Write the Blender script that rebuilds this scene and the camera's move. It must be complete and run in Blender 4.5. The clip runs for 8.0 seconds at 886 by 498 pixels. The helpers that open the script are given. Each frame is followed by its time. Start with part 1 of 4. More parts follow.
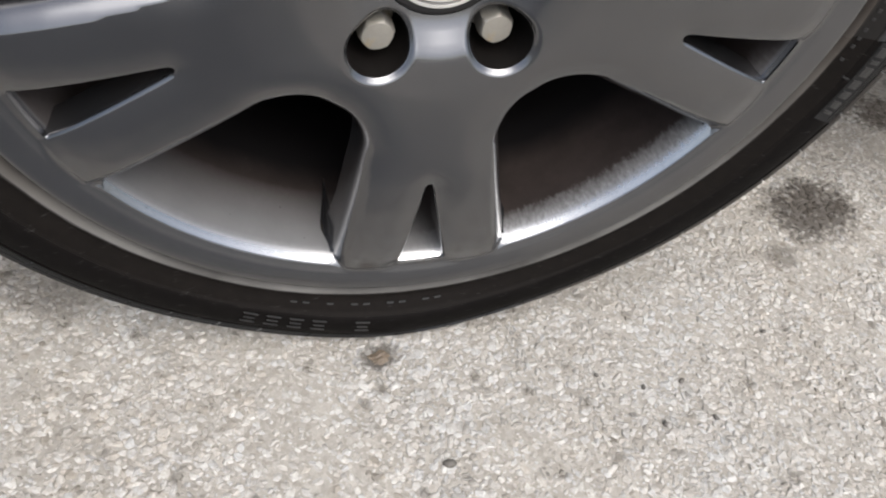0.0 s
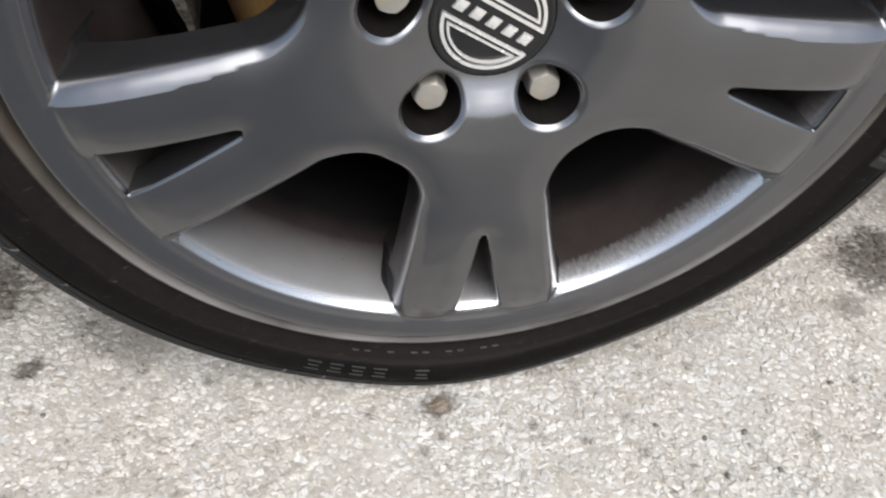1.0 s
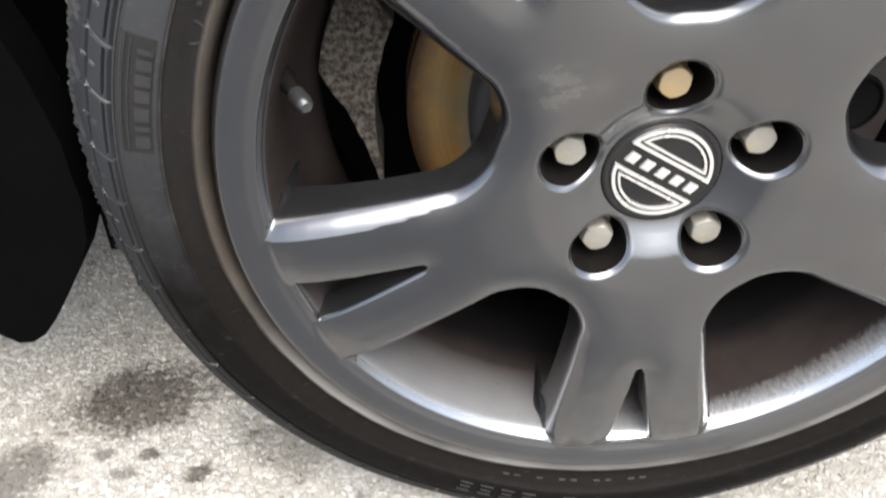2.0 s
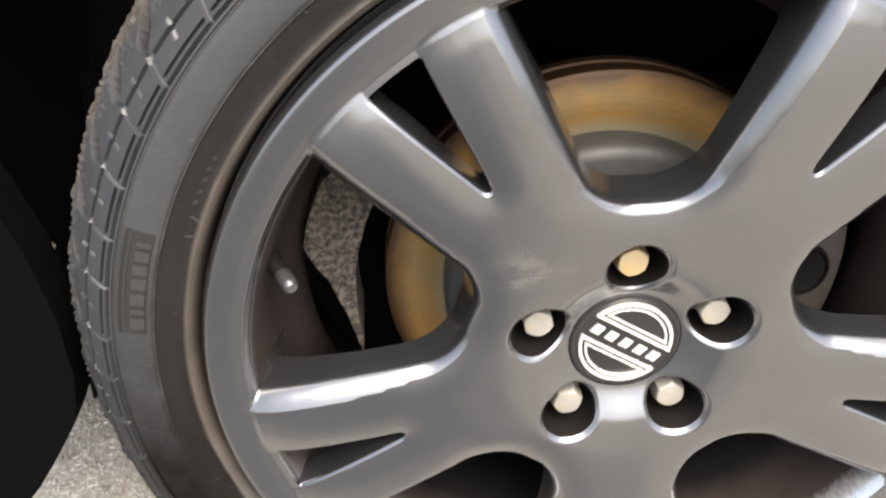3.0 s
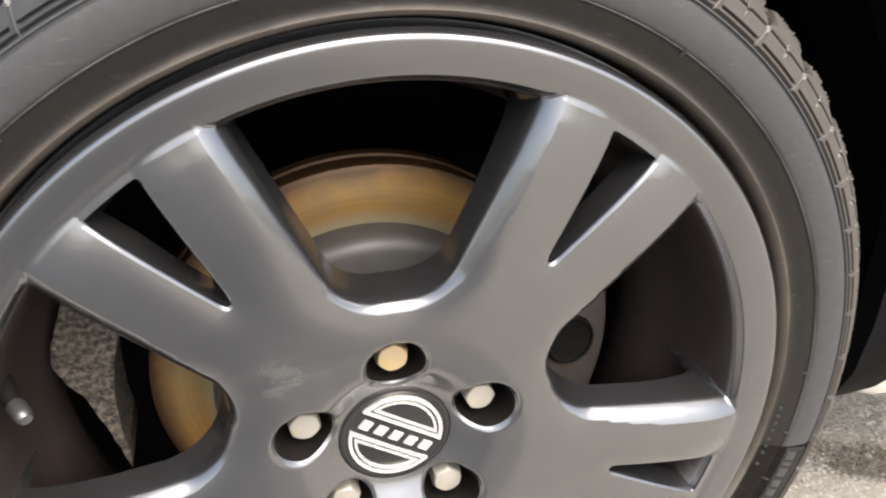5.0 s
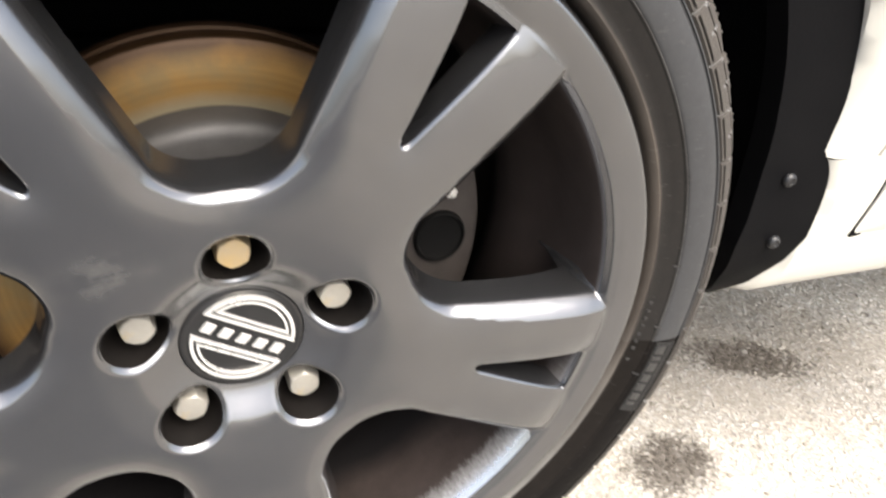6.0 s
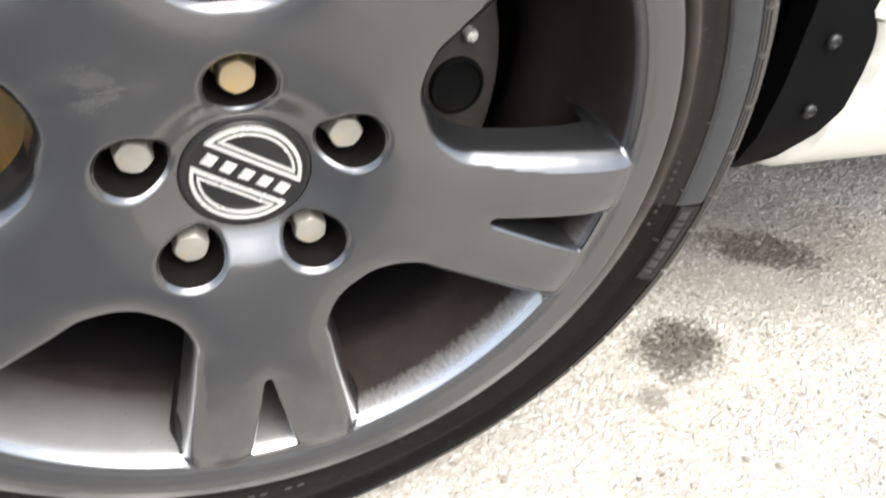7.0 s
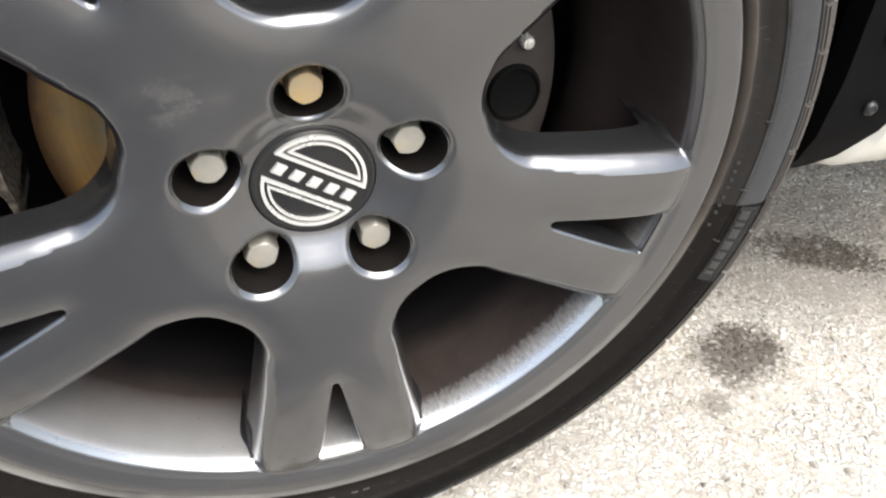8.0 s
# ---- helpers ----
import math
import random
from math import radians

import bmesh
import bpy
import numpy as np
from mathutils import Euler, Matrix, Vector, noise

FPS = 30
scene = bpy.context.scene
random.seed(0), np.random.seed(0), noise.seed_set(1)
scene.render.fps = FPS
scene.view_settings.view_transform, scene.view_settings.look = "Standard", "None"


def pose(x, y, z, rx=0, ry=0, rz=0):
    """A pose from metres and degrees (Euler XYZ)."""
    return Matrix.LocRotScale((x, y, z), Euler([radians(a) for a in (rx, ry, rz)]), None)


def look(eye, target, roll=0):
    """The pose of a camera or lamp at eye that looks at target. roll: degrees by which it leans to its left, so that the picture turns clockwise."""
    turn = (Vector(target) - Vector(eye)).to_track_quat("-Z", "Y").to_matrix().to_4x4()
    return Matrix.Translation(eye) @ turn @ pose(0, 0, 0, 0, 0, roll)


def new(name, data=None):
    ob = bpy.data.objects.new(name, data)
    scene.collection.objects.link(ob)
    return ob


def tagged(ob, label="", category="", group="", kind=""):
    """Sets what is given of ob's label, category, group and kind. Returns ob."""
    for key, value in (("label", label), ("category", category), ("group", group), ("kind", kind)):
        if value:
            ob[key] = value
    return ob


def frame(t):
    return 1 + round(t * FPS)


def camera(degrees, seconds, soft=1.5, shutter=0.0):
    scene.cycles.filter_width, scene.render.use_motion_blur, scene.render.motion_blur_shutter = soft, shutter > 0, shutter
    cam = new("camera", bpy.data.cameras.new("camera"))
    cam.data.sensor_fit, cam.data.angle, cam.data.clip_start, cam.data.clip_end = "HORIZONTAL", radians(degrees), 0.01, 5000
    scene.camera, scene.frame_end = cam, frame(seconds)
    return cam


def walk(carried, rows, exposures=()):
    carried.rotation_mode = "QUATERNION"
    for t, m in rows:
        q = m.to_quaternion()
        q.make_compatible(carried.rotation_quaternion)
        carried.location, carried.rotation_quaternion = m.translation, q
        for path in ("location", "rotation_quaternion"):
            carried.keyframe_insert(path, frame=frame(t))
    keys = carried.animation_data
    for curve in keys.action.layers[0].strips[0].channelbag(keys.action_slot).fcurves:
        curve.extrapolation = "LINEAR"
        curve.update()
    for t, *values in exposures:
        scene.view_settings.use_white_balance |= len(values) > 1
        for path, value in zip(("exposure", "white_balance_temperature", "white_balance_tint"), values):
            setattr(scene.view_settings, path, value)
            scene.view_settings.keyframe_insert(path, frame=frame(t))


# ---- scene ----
# Wheel frame: origin at the hub's centre, x along the car, y into the car, z up the wheel.
# The wheel stands turned by a few degrees on its axle.
HUB_Z, SPIN = 0.299, 3.15
SP = radians(SPIN)
WHEEL = pose(0, 0, HUB_Z, 0, -SPIN, 0)
cam = camera(56.77, 8.0, soft=2.0, shutter=0.35)
# seconds, eye in the wheel frame, yaw, pitch, roll
ROWS = [
    (0.0, -0.09862, -0.33961, 0.21297, -12.634, -50.806, -5.399),
    (0.2, -0.09987, -0.33940, 0.21243, -11.598, -50.433, -4.728),
    (0.5, -0.10058, -0.34697, 0.21285, -10.149, -49.603, -3.357),
    (0.7, -0.09888, -0.34918, 0.21957, -10.490, -49.190, -2.976),
    (1.0, -0.09033, -0.35501, 0.22560, -9.467, -47.224, -1.271),
    (1.2, -0.09964, -0.35415, 0.23043, -7.627, -46.809, -0.492),
    (1.5, -0.11254, -0.36421, 0.23453, -5.100, -43.601, 1.541),
    (1.7, -0.12539, -0.36563, 0.24332, -2.928, -41.859, 2.240),
    (2.8, -0.12973, -0.37292, 0.28645, -3.333, -32.041, 1.436),
    (3.0, -0.12492, -0.37244, 0.29603, -4.170, -31.050, 1.715),
    (3.2, -0.11804, -0.37185, 0.30129, -5.057, -30.175, 2.433),
    (3.5, -0.11278, -0.37060, 0.30953, -6.236, -29.261, 2.470),
    (3.7, -0.10765, -0.36998, 0.31318, -6.329, -29.009, 2.349),
    (4.0, -0.10547, -0.36693, 0.31993, -8.634, -28.267, 1.665),
    (4.2, -0.09923, -0.36874, 0.32348, -10.430, -27.353, 1.336),
    (5.3, -0.06007, -0.35799, 0.31805, -16.679, -29.417, -0.923),
    (5.5, -0.05303, -0.35403, 0.31093, -17.876, -30.811, -1.747),
    (5.7, -0.04175, -0.35081, 0.30350, -19.505, -31.642, -1.987),
    (6.0, -0.03246, -0.34754, 0.29072, -20.688, -34.095, -2.880),
    (6.2, -0.02991, -0.34887, 0.27799, -21.064, -35.240, -4.335),
    (6.5, -0.03171, -0.35148, 0.26689, -20.641, -37.412, -4.297),
    (6.7, -0.03276, -0.34865, 0.25837, -20.163, -38.080, -4.799),
    (7.0, -0.03630, -0.34372, 0.24685, -19.315, -40.675, -4.496),
    (7.2, -0.04618, -0.34267, 0.23937, -17.862, -41.940, -4.654),
    (7.5, -0.05382, -0.34469, 0.23914, -16.794, -41.562, -4.024),
    (7.7, -0.05140, -0.34754, 0.23810, -17.394, -40.740, -3.530),
    (8.0, -0.04696, -0.35181, 0.24699, -17.392, -39.680, -1.487),
]
EXPOSURES = [(0.0, 0.92, 6270, 9), (0.5, 1.14, 6220, 9), (1.0, 1.17, 6170, 8), (1.5, 1.38, 6100, 7), (3.0, 2.33, 6750, 9), (4.0, 2.43, 6700, 8), (5.5, 2.18, 6750, 9), (6.5, 2.09, 6550, 8), (7.0, 1.92, 6400, 7), (8.0, 1.80, 6400, 7)]
walk(cam, [(t, WHEEL @ pose(x, y, z, 90 + pitch, roll, yaw)) for t, x, y, z, yaw, pitch, roll in ROWS], EXPOSURES)

# ---------------------------------------------------------------- light
SUN_ELEV, SUN_AZ = radians(57), radians(168)   # azimuth clockwise from +y
world = bpy.data.worlds.new("sky_world")
scene.world = world
world.use_nodes = True
wt = world.node_tree
wt.nodes.clear()
w_out = wt.nodes.new("ShaderNodeOutputWorld")
w_bg = wt.nodes.new("ShaderNodeBackground")
w_sky = wt.nodes.new("ShaderNodeTexSky")
w_sky.sky_type = 'NISHITA'
w_sky.sun_disc = False
w_sky.sun_elevation = SUN_ELEV
w_sky.sun_rotation = SUN_AZ
w_sky.air_density = 1.0
w_sky.dust_density = 5.0
w_bg.inputs["Strength"].default_value = 0.15
# thin high haze takes part of the blue out of the sky
w_grey = wt.nodes.new("ShaderNodeRGBToBW")
w_haze = wt.nodes.new("ShaderNodeMix")
w_haze.data_type = 'RGBA'
w_haze.inputs[0].default_value = 0.32
wt.links.new(w_sky.outputs["Color"], w_grey.inputs[0])
wt.links.new(w_sky.outputs["Color"], w_haze.inputs[6])
wt.links.new(w_grey.outputs[0], w_haze.inputs[7])
wt.links.new(w_haze.outputs[2], w_bg.inputs["Color"])
wt.links.new(w_bg.outputs["Background"], w_out.inputs["Surface"])

sun_data = bpy.data.lights.new("sun", 'SUN')
sun_data.energy = 1.05
sun_data.angle = radians(60)   # veiled by cloud that glows widely round it
sun_data.color = (1.0, 0.965, 0.915)
sun = new("sun", sun_data)
sun_dir = Vector((math.sin(SUN_AZ) * math.cos(SUN_ELEV), math.cos(SUN_AZ) * math.cos(SUN_ELEV), math.sin(SUN_ELEV)))
sun.matrix_world = look(sun_dir * 20, (0, 0, 0))


# ---------------------------------------------------------------- materials
class Mat:
    """A small wrapper to write node materials shortly."""

    def __init__(self, name, **kw):
        self.m = bpy.data.materials.new(name)
        self.m.use_nodes = True
        self.t = self.m.node_tree
        self.b = self.t.nodes["Principled BSDF"]
        self.tc = self.t.nodes.new("ShaderNodeTexCoord").outputs["Object"]
        for k, v in kw.items():
            self.put(k.replace("_", " "), v)

    def put(self, key, v):
        s = self.b.inputs[key]
        if hasattr(v, "is_output"):
            self.t.links.new(v, s)
        else:
            s.default_value = (*v, 1) if isinstance(v, tuple) and len(v) == 3 else v

    def link(self, v, s):
        if hasattr(v, "is_output"):
            self.t.links.new(v, s)
        else:
            s.default_value = (*v, 1) if isinstance(v, tuple) and len(v) == 3 and s.type == 'RGBA' else v

    def noise(self, scale, detail=4, rough=0.55, co=None, out="Fac", stretch=None):
        n = self.t.nodes.new("ShaderNodeTexNoise")
        n.inputs["Scale"].default_value = scale
        n.inputs["Detail"].default_value = detail
        n.inputs["Roughness"].default_value = rough
        co = co or self.tc
        if stretch:
            mp = self.t.nodes.new("ShaderNodeMapping")
            mp.inputs["Scale"].default_value = stretch
            self.t.links.new(co, mp.inputs["Vector"])
            co = mp.outputs["Vector"]
        self.t.links.new(co, n.inputs["Vector"])
        return n.outputs[out]

    def voronoi(self, scale, feature='F1', out="Distance", co=None, rnd=1.0):
        n = self.t.nodes.new("ShaderNodeTexVoronoi")
        n.feature = feature
        n.inputs["Scale"].default_value = scale
        n.inputs["Randomness"].default_value = rnd
        self.t.links.new(co or self.tc, n.inputs["Vector"])
        return n.outputs[out]

    def ramp(self, fac, stops):
        n = self.t.nodes.new("ShaderNodeValToRGB")
        self.link(fac, n.inputs["Fac"])
        el = n.color_ramp.elements
        while len(el) < len(stops):
            el.new(0.5)
        for e, (p, c) in zip(el, stops):
            e.position = p
            e.color = (c, c, c, 1) if isinstance(c, (int, float)) else (*c, 1)
        return n.outputs["Color"]

    def mix(self, fac, a, b, kind='MIX'):
        n = self.t.nodes.new("ShaderNodeMix")
        n.data_type, n.blend_type = 'RGBA', kind
        self.link(fac, n.inputs[0])
        self.link(a, n.inputs[6])
        self.link(b, n.inputs[7])
        return n.outputs[2]

    def math(self, op, a, b=0.0, c=0.0):
        n = self.t.nodes.new("ShaderNodeMath")
        n.operation = op
        for i, v in enumerate((a, b, c)):
            self.link(v, n.inputs[i])
        return n.outputs[0]

    def xyz(self):
        n = self.t.nodes.new("ShaderNodeSeparateXYZ")
        self.t.links.new(self.tc, n.inputs[0])
        return n.outputs[0], n.outputs[1], n.outputs[2]

    def blob(self, centre, size, soft=0.35, warp=0.0, warp_scale=40):
        """A soft round patch, 1 inside and 0 outside, with a ragged rim."""
        mp = self.t.nodes.new("ShaderNodeMapping")
        mp.vector_type = 'TEXTURE'
        mp.inputs["Location"].default_value = centre
        mp.inputs["Scale"].default_value = size
        self.t.links.new(self.tc, mp.inputs["Vector"])
        ln = self.t.nodes.new("ShaderNodeVectorMath")
        ln.operation = 'LENGTH'
        self.t.links.new(mp.outputs["Vector"], ln.inputs[0])
        d = ln.outputs["Value"]
        if warp:
            d = self.math('ADD', d, self.math('MULTIPLY', self.math('SUBTRACT', self.noise(warp_scale, 5, 0.65), 0.5), warp))
        return self.ramp(d, [(max(0.0, 0.62 - soft), 1.0), (min(1.0, 0.62 + soft), 0.0)])

    def random_island(self):
        return self.t.nodes.new("ShaderNodeNewGeometry").outputs["Random Per Island"]

    def bump(self, height, strength=0.3, dist=0.001):
        n = self.t.nodes.new("ShaderNodeBump")
        n.inputs["Strength"].default_value = strength
        n.inputs["Distance"].default_value = dist
        self.link(height, n.inputs["Height"])
        prev = self.b.inputs["Normal"].links
        if prev:
            self.t.links.new(prev[0].from_socket, n.inputs["Normal"])
        self.t.links.new(n.outputs["Normal"], self.b.inputs["Normal"])


def mat_alloy():
    k = Mat("alloy_paint", Metallic=0.92, Roughness=0.3)
    base = k.mix(k.noise(40, 3), (0.102, 0.104, 0.110), (0.129, 0.130, 0.135))
    dust = k.ramp(k.noise(18, 6, 0.6), [(0.40, 0.0), (0.85, 1.0)])
    base = k.mix(k.math('MULTIPLY', dust, 0.10), base, (0.15, 0.135, 0.12))
    scuff = k.math('MULTIPLY', k.blob((-0.060, -0.018, 0.064), (0.030, 0.05, 0.017), 0.45, 1.0, 45), k.ramp(k.noise(75, 10, 0.72, stretch=(0.6, 1, 1.2)), [(0.40, 0.0), (0.72, 1.0)]))
    speck = k.ramp(k.voronoi(95, rnd=1.0), [(0.02, 1.0), (0.045, 0.0)])
    speck = k.math('MULTIPLY', speck, k.ramp(k.noise(14, 2), [(0.62, 0.0), (0.72, 1.0)]))
    mark = k.math('MAXIMUM', k.math('MULTIPLY', scuff, 0.34), k.math('MULTIPLY', speck, 0.12))
    base = k.mix(mark, base, (0.55, 0.53, 0.48))
    k.put("Base Color", base)
    k.put("Roughness", k.math('ADD', k.math('MULTIPLY', k.noise(30, 3, 0.5), 0.10), k.math('ADD', 0.195, k.math('MULTIPLY', mark, 0.25))))
    k.put("Coat Weight", 0.9)
    k.put("Coat Roughness", 0.11)
    return k.m


def mat_barrel():
    k = Mat("barrel_paint", Metallic=0.85)
    x, y, z = k.xyz()
    ang = k.math('ARCTAN2', z, x)
    cb = k.t.nodes.new("ShaderNodeCombineXYZ")
    k.link(k.math('MULTIPLY', ang, 1.0), cb.inputs[0])
    k.link(k.math('MULTIPLY', y, 2.2), cb.inputs[1])
    streak = k.noise(64, 8, 0.78, co=cb.outputs[0])
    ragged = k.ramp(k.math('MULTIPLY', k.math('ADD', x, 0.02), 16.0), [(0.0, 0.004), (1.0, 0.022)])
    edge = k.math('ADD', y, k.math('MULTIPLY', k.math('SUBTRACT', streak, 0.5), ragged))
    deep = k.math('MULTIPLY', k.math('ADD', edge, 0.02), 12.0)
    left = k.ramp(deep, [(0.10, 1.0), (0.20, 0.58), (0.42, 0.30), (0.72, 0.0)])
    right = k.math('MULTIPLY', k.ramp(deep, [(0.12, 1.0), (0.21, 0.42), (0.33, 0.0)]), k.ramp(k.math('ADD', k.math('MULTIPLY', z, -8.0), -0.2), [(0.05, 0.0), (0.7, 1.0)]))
    plain = k.mix(k.ramp(k.math('ADD', k.math('MULTIPLY', x, 12.0), 0.5), [(0.4, 0.0), (0.75, 1.0)]), left, right)
    # bright metal faded leftwards and upwards: its sky sheen is put into the colour
    plain = k.math('MULTIPLY', plain, k.ramp(k.math('ADD', k.math('MULTIPLY', x, 8.0), 1.6), [(0.05, 0.35), (0.75, 1.0)]))
    plain = k.math('MULTIPLY', plain, k.ramp(k.math('MULTIPLY', z, -8.0), [(0.38, 0.0), (0.92, 1.0)]))
    plain = k.math('MULTIPLY', plain, k.math('SUBTRACT', 1.0, k.math('MULTIPLY', k.blob((-0.19, 0.03, 0.075), (0.11, 0.3, 0.21), 0.2, 0.4, 30), 0.95)))
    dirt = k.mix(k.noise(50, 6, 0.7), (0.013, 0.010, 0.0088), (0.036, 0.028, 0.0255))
    # the shade deep in the lower barrel is painted near black over the dust
    well_shade = k.ramp(k.math('MULTIPLY', k.math('ADD', y, k.math('MULTIPLY', k.noise(22, 4), 0.016)), 10.0), [(0.46, 0.0), (0.66, 1.0)])
    well_shade = k.math('MULTIPLY', well_shade, k.ramp(k.math('MULTIPLY', z, -10.0), [(0.25, 0.0), (0.75, 1.0)]))
    dirt = k.mix(well_shade, dirt, (0.0030, 0.0025, 0.0026))
    metal = k.mix(k.noise(30, 4), (0.34, 0.343, 0.347), (0.44, 0.443, 0.445))
    spots = k.ramp(k.voronoi(120), [(0.05, 1.0), (0.09, 0.0)])
    spots = k.math('MULTIPLY', spots, k.ramp(k.noise(18, 2), [(0.52, 0.0), (0.62, 1.0)]))
    front = k.ramp(k.math('MULTIPLY', k.math('ADD', y, 0.02), 50.0), [(0.52, 1.0), (0.66, 0.0)])
    col = k.mix(plain, k.mix(front, dirt, (0.125, 0.125, 0.129)), metal)
    shiny = k.math('MAXIMUM', plain, front)
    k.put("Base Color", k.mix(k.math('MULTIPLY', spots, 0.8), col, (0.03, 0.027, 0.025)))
    k.put("Roughness", k.math('ADD', 0.60, k.math('MULTIPLY', shiny, -0.36)))
    k.put("Specular IOR Level", 0.12)
    k.put("Metallic", k.math('ADD', 0.06, k.math('MULTIPLY', shiny, 0.88)))
    k.bump(k.noise(260, 5), 0.12, 0.0006)
    return k.m


def mat_rubber(name, dark, light, dust, rough=0.62, amount=0.45):
    k = Mat(name, Roughness=rough, Specular_IOR_Level=0.22)
    base = k.mix(k.noise(70, 6, 0.65), dark, light)
    d = k.ramp(k.noise(24, 7, 0.7), [(0.38, 0.0), (0.75, 1.0)])
    k.put("Base Color", k.mix(k.math('MULTIPLY', d, amount), base, dust))
    k.put("Roughness", k.math('ADD', rough - 0.12, k.math('MULTIPLY', k.noise(40, 5), 0.26)))
    k.bump(k.noise(420, 6, 0.7), 0.25, 0.0006)
    return k.m


def mat_tyre():
    k = Mat("tyre_sidewall", Roughness=0.55, Specular_IOR_Level=0.32)
    x, y, z = k.xyz()
    r = k.math('SQRT', k.math('ADD', k.math('MULTIPLY', x, x), k.math('MULTIPLY', z, z)))
    grime = k.noise(26, 7, 0.7)
    rn = k.math('ADD', r, k.math('MULTIPLY', k.math('SUBTRACT', grime, 0.5), 0.004))
    fine = k.noise(160, 6, 0.7)
    plain = k.mix(fine, (0.020, 0.0203, 0.0213), (0.036, 0.0365, 0.0378))
    brown = k.mix(fine, (0.0040, 0.0036, 0.0032), (0.011, 0.0092, 0.0080))
    # shade low on the sidewall is put into the rubber's colour
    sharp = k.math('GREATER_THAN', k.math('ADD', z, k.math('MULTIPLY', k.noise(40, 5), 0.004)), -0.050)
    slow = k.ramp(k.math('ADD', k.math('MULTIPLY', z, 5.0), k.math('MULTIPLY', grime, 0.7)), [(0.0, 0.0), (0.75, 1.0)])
    upper_lit = k.mix(k.math('LESS_THAN', x, 0.0), sharp, slow)
    plain = k.mix(upper_lit, k.mix(fine, (0.0026, 0.0023, 0.0022), (0.0070, 0.0061, 0.0056)), plain)
    band = k.ramp(k.math('MULTIPLY', k.math('SUBTRACT', rn, 0.255), 50.0), [(0.30, 0.0), (0.40, 1.0)])
    col = k.mix(band, brown, plain)
    tan = k.math('MULTIPLY', k.ramp(k.math('MULTIPLY', k.math('ABSOLUTE', k.math('SUBTRACT', rn, 0.2436)), 140.0), [(0.28, 1.0), (0.60, 0.0)]), k.ramp(k.noise(9, 4), [(0.30, 0.35), (0.58, 0.9)]))
    # real dust by the rim; sky light on its lower half is painted paler
    rim_dust_lit = k.mix(k.ramp(k.math('MULTIPLY', z, -6.0), [(0.2, 0.0), (0.95, 1.0)]), (0.060, 0.050, 0.041), (0.135, 0.130, 0.122))
    col = k.mix(tan, col, rim_dust_lit)
    crest = k.math('MULTIPLY', k.ramp(k.math('MULTIPLY', k.math('ABSOLUTE', k.math('SUBTRACT', r, 0.2612)), 1000.0), [(0.25, 1.0), (0.6, 0.0)]), k.ramp(grime, [(0.38, 0.15), (0.6, 1.0)]))
    col = k.mix(k.math('MULTIPLY', k.math('MULTIPLY', crest, upper_lit), 0.6), col, (0.075, 0.072, 0.067))
    scr = k.ramp(k.noise(120, 3, 0.5, stretch=(1, 1, 9)), [(0.66, 0.0), (0.72, 1.0)])
    k.put("Base Color", k.mix(k.math('MULTIPLY', scr, 0.12), col, (0.2, 0.19, 0.18)))
    k.put("Specular IOR Level", k.math('ADD', 0.04, k.math('MULTIPLY', upper_lit, 0.20)))
    k.put("Roughness", k.math('ADD', 0.44, k.math('MULTIPLY', k.noise(50, 5), 0.24)))
    k.bump(k.noise(500, 5, 0.7), 0.2, 0.0005)
    k.bump(k.noise(60, 5, 0.6), 0.1, 0.001)
    return k.m


def mat_tread():
    k = Mat("tyre_tread", Roughness=0.75, Specular_IOR_Level=0.3)
    x, y, z = k.xyz()
    worn = k.ramp(k.math('ADD', k.math('MULTIPLY', y, 16.0), k.math('MULTIPLY', k.noise(90, 6, 0.7), 0.5)), [(0.34, 0.0), (0.62, 1.0)])
    rub = k.mix(k.noise(90, 6, 0.7), (0.012, 0.0128, 0.0148), (0.023, 0.0240, 0.0264))
    rub = k.mix(k.ramp(k.math('ADD', k.math('MULTIPLY', x, 4.0), k.noise(30, 5)), [(0.6, 0.0), (1.5, 0.7)]), rub, (0.045, 0.038, 0.031))
    # front half of the tread gets darker towards the bottom
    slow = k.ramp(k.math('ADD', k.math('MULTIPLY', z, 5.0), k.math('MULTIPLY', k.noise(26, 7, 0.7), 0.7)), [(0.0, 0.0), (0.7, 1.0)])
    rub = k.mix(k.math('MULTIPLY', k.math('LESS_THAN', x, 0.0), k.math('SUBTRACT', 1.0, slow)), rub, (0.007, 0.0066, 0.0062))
    dirt = k.mix(k.ramp(k.noise(300, 6, 0.75), [(0.35, 0.0), (0.7, 1.0)]), (0.012, 0.010, 0.008), (0.085, 0.072, 0.056))
    k.put("Base Color", k.mix(k.math('MULTIPLY', worn, 0.85), rub, dirt))
    k.bump(k.noise(500, 6, 0.75), 0.4, 0.0012)
    return k.m


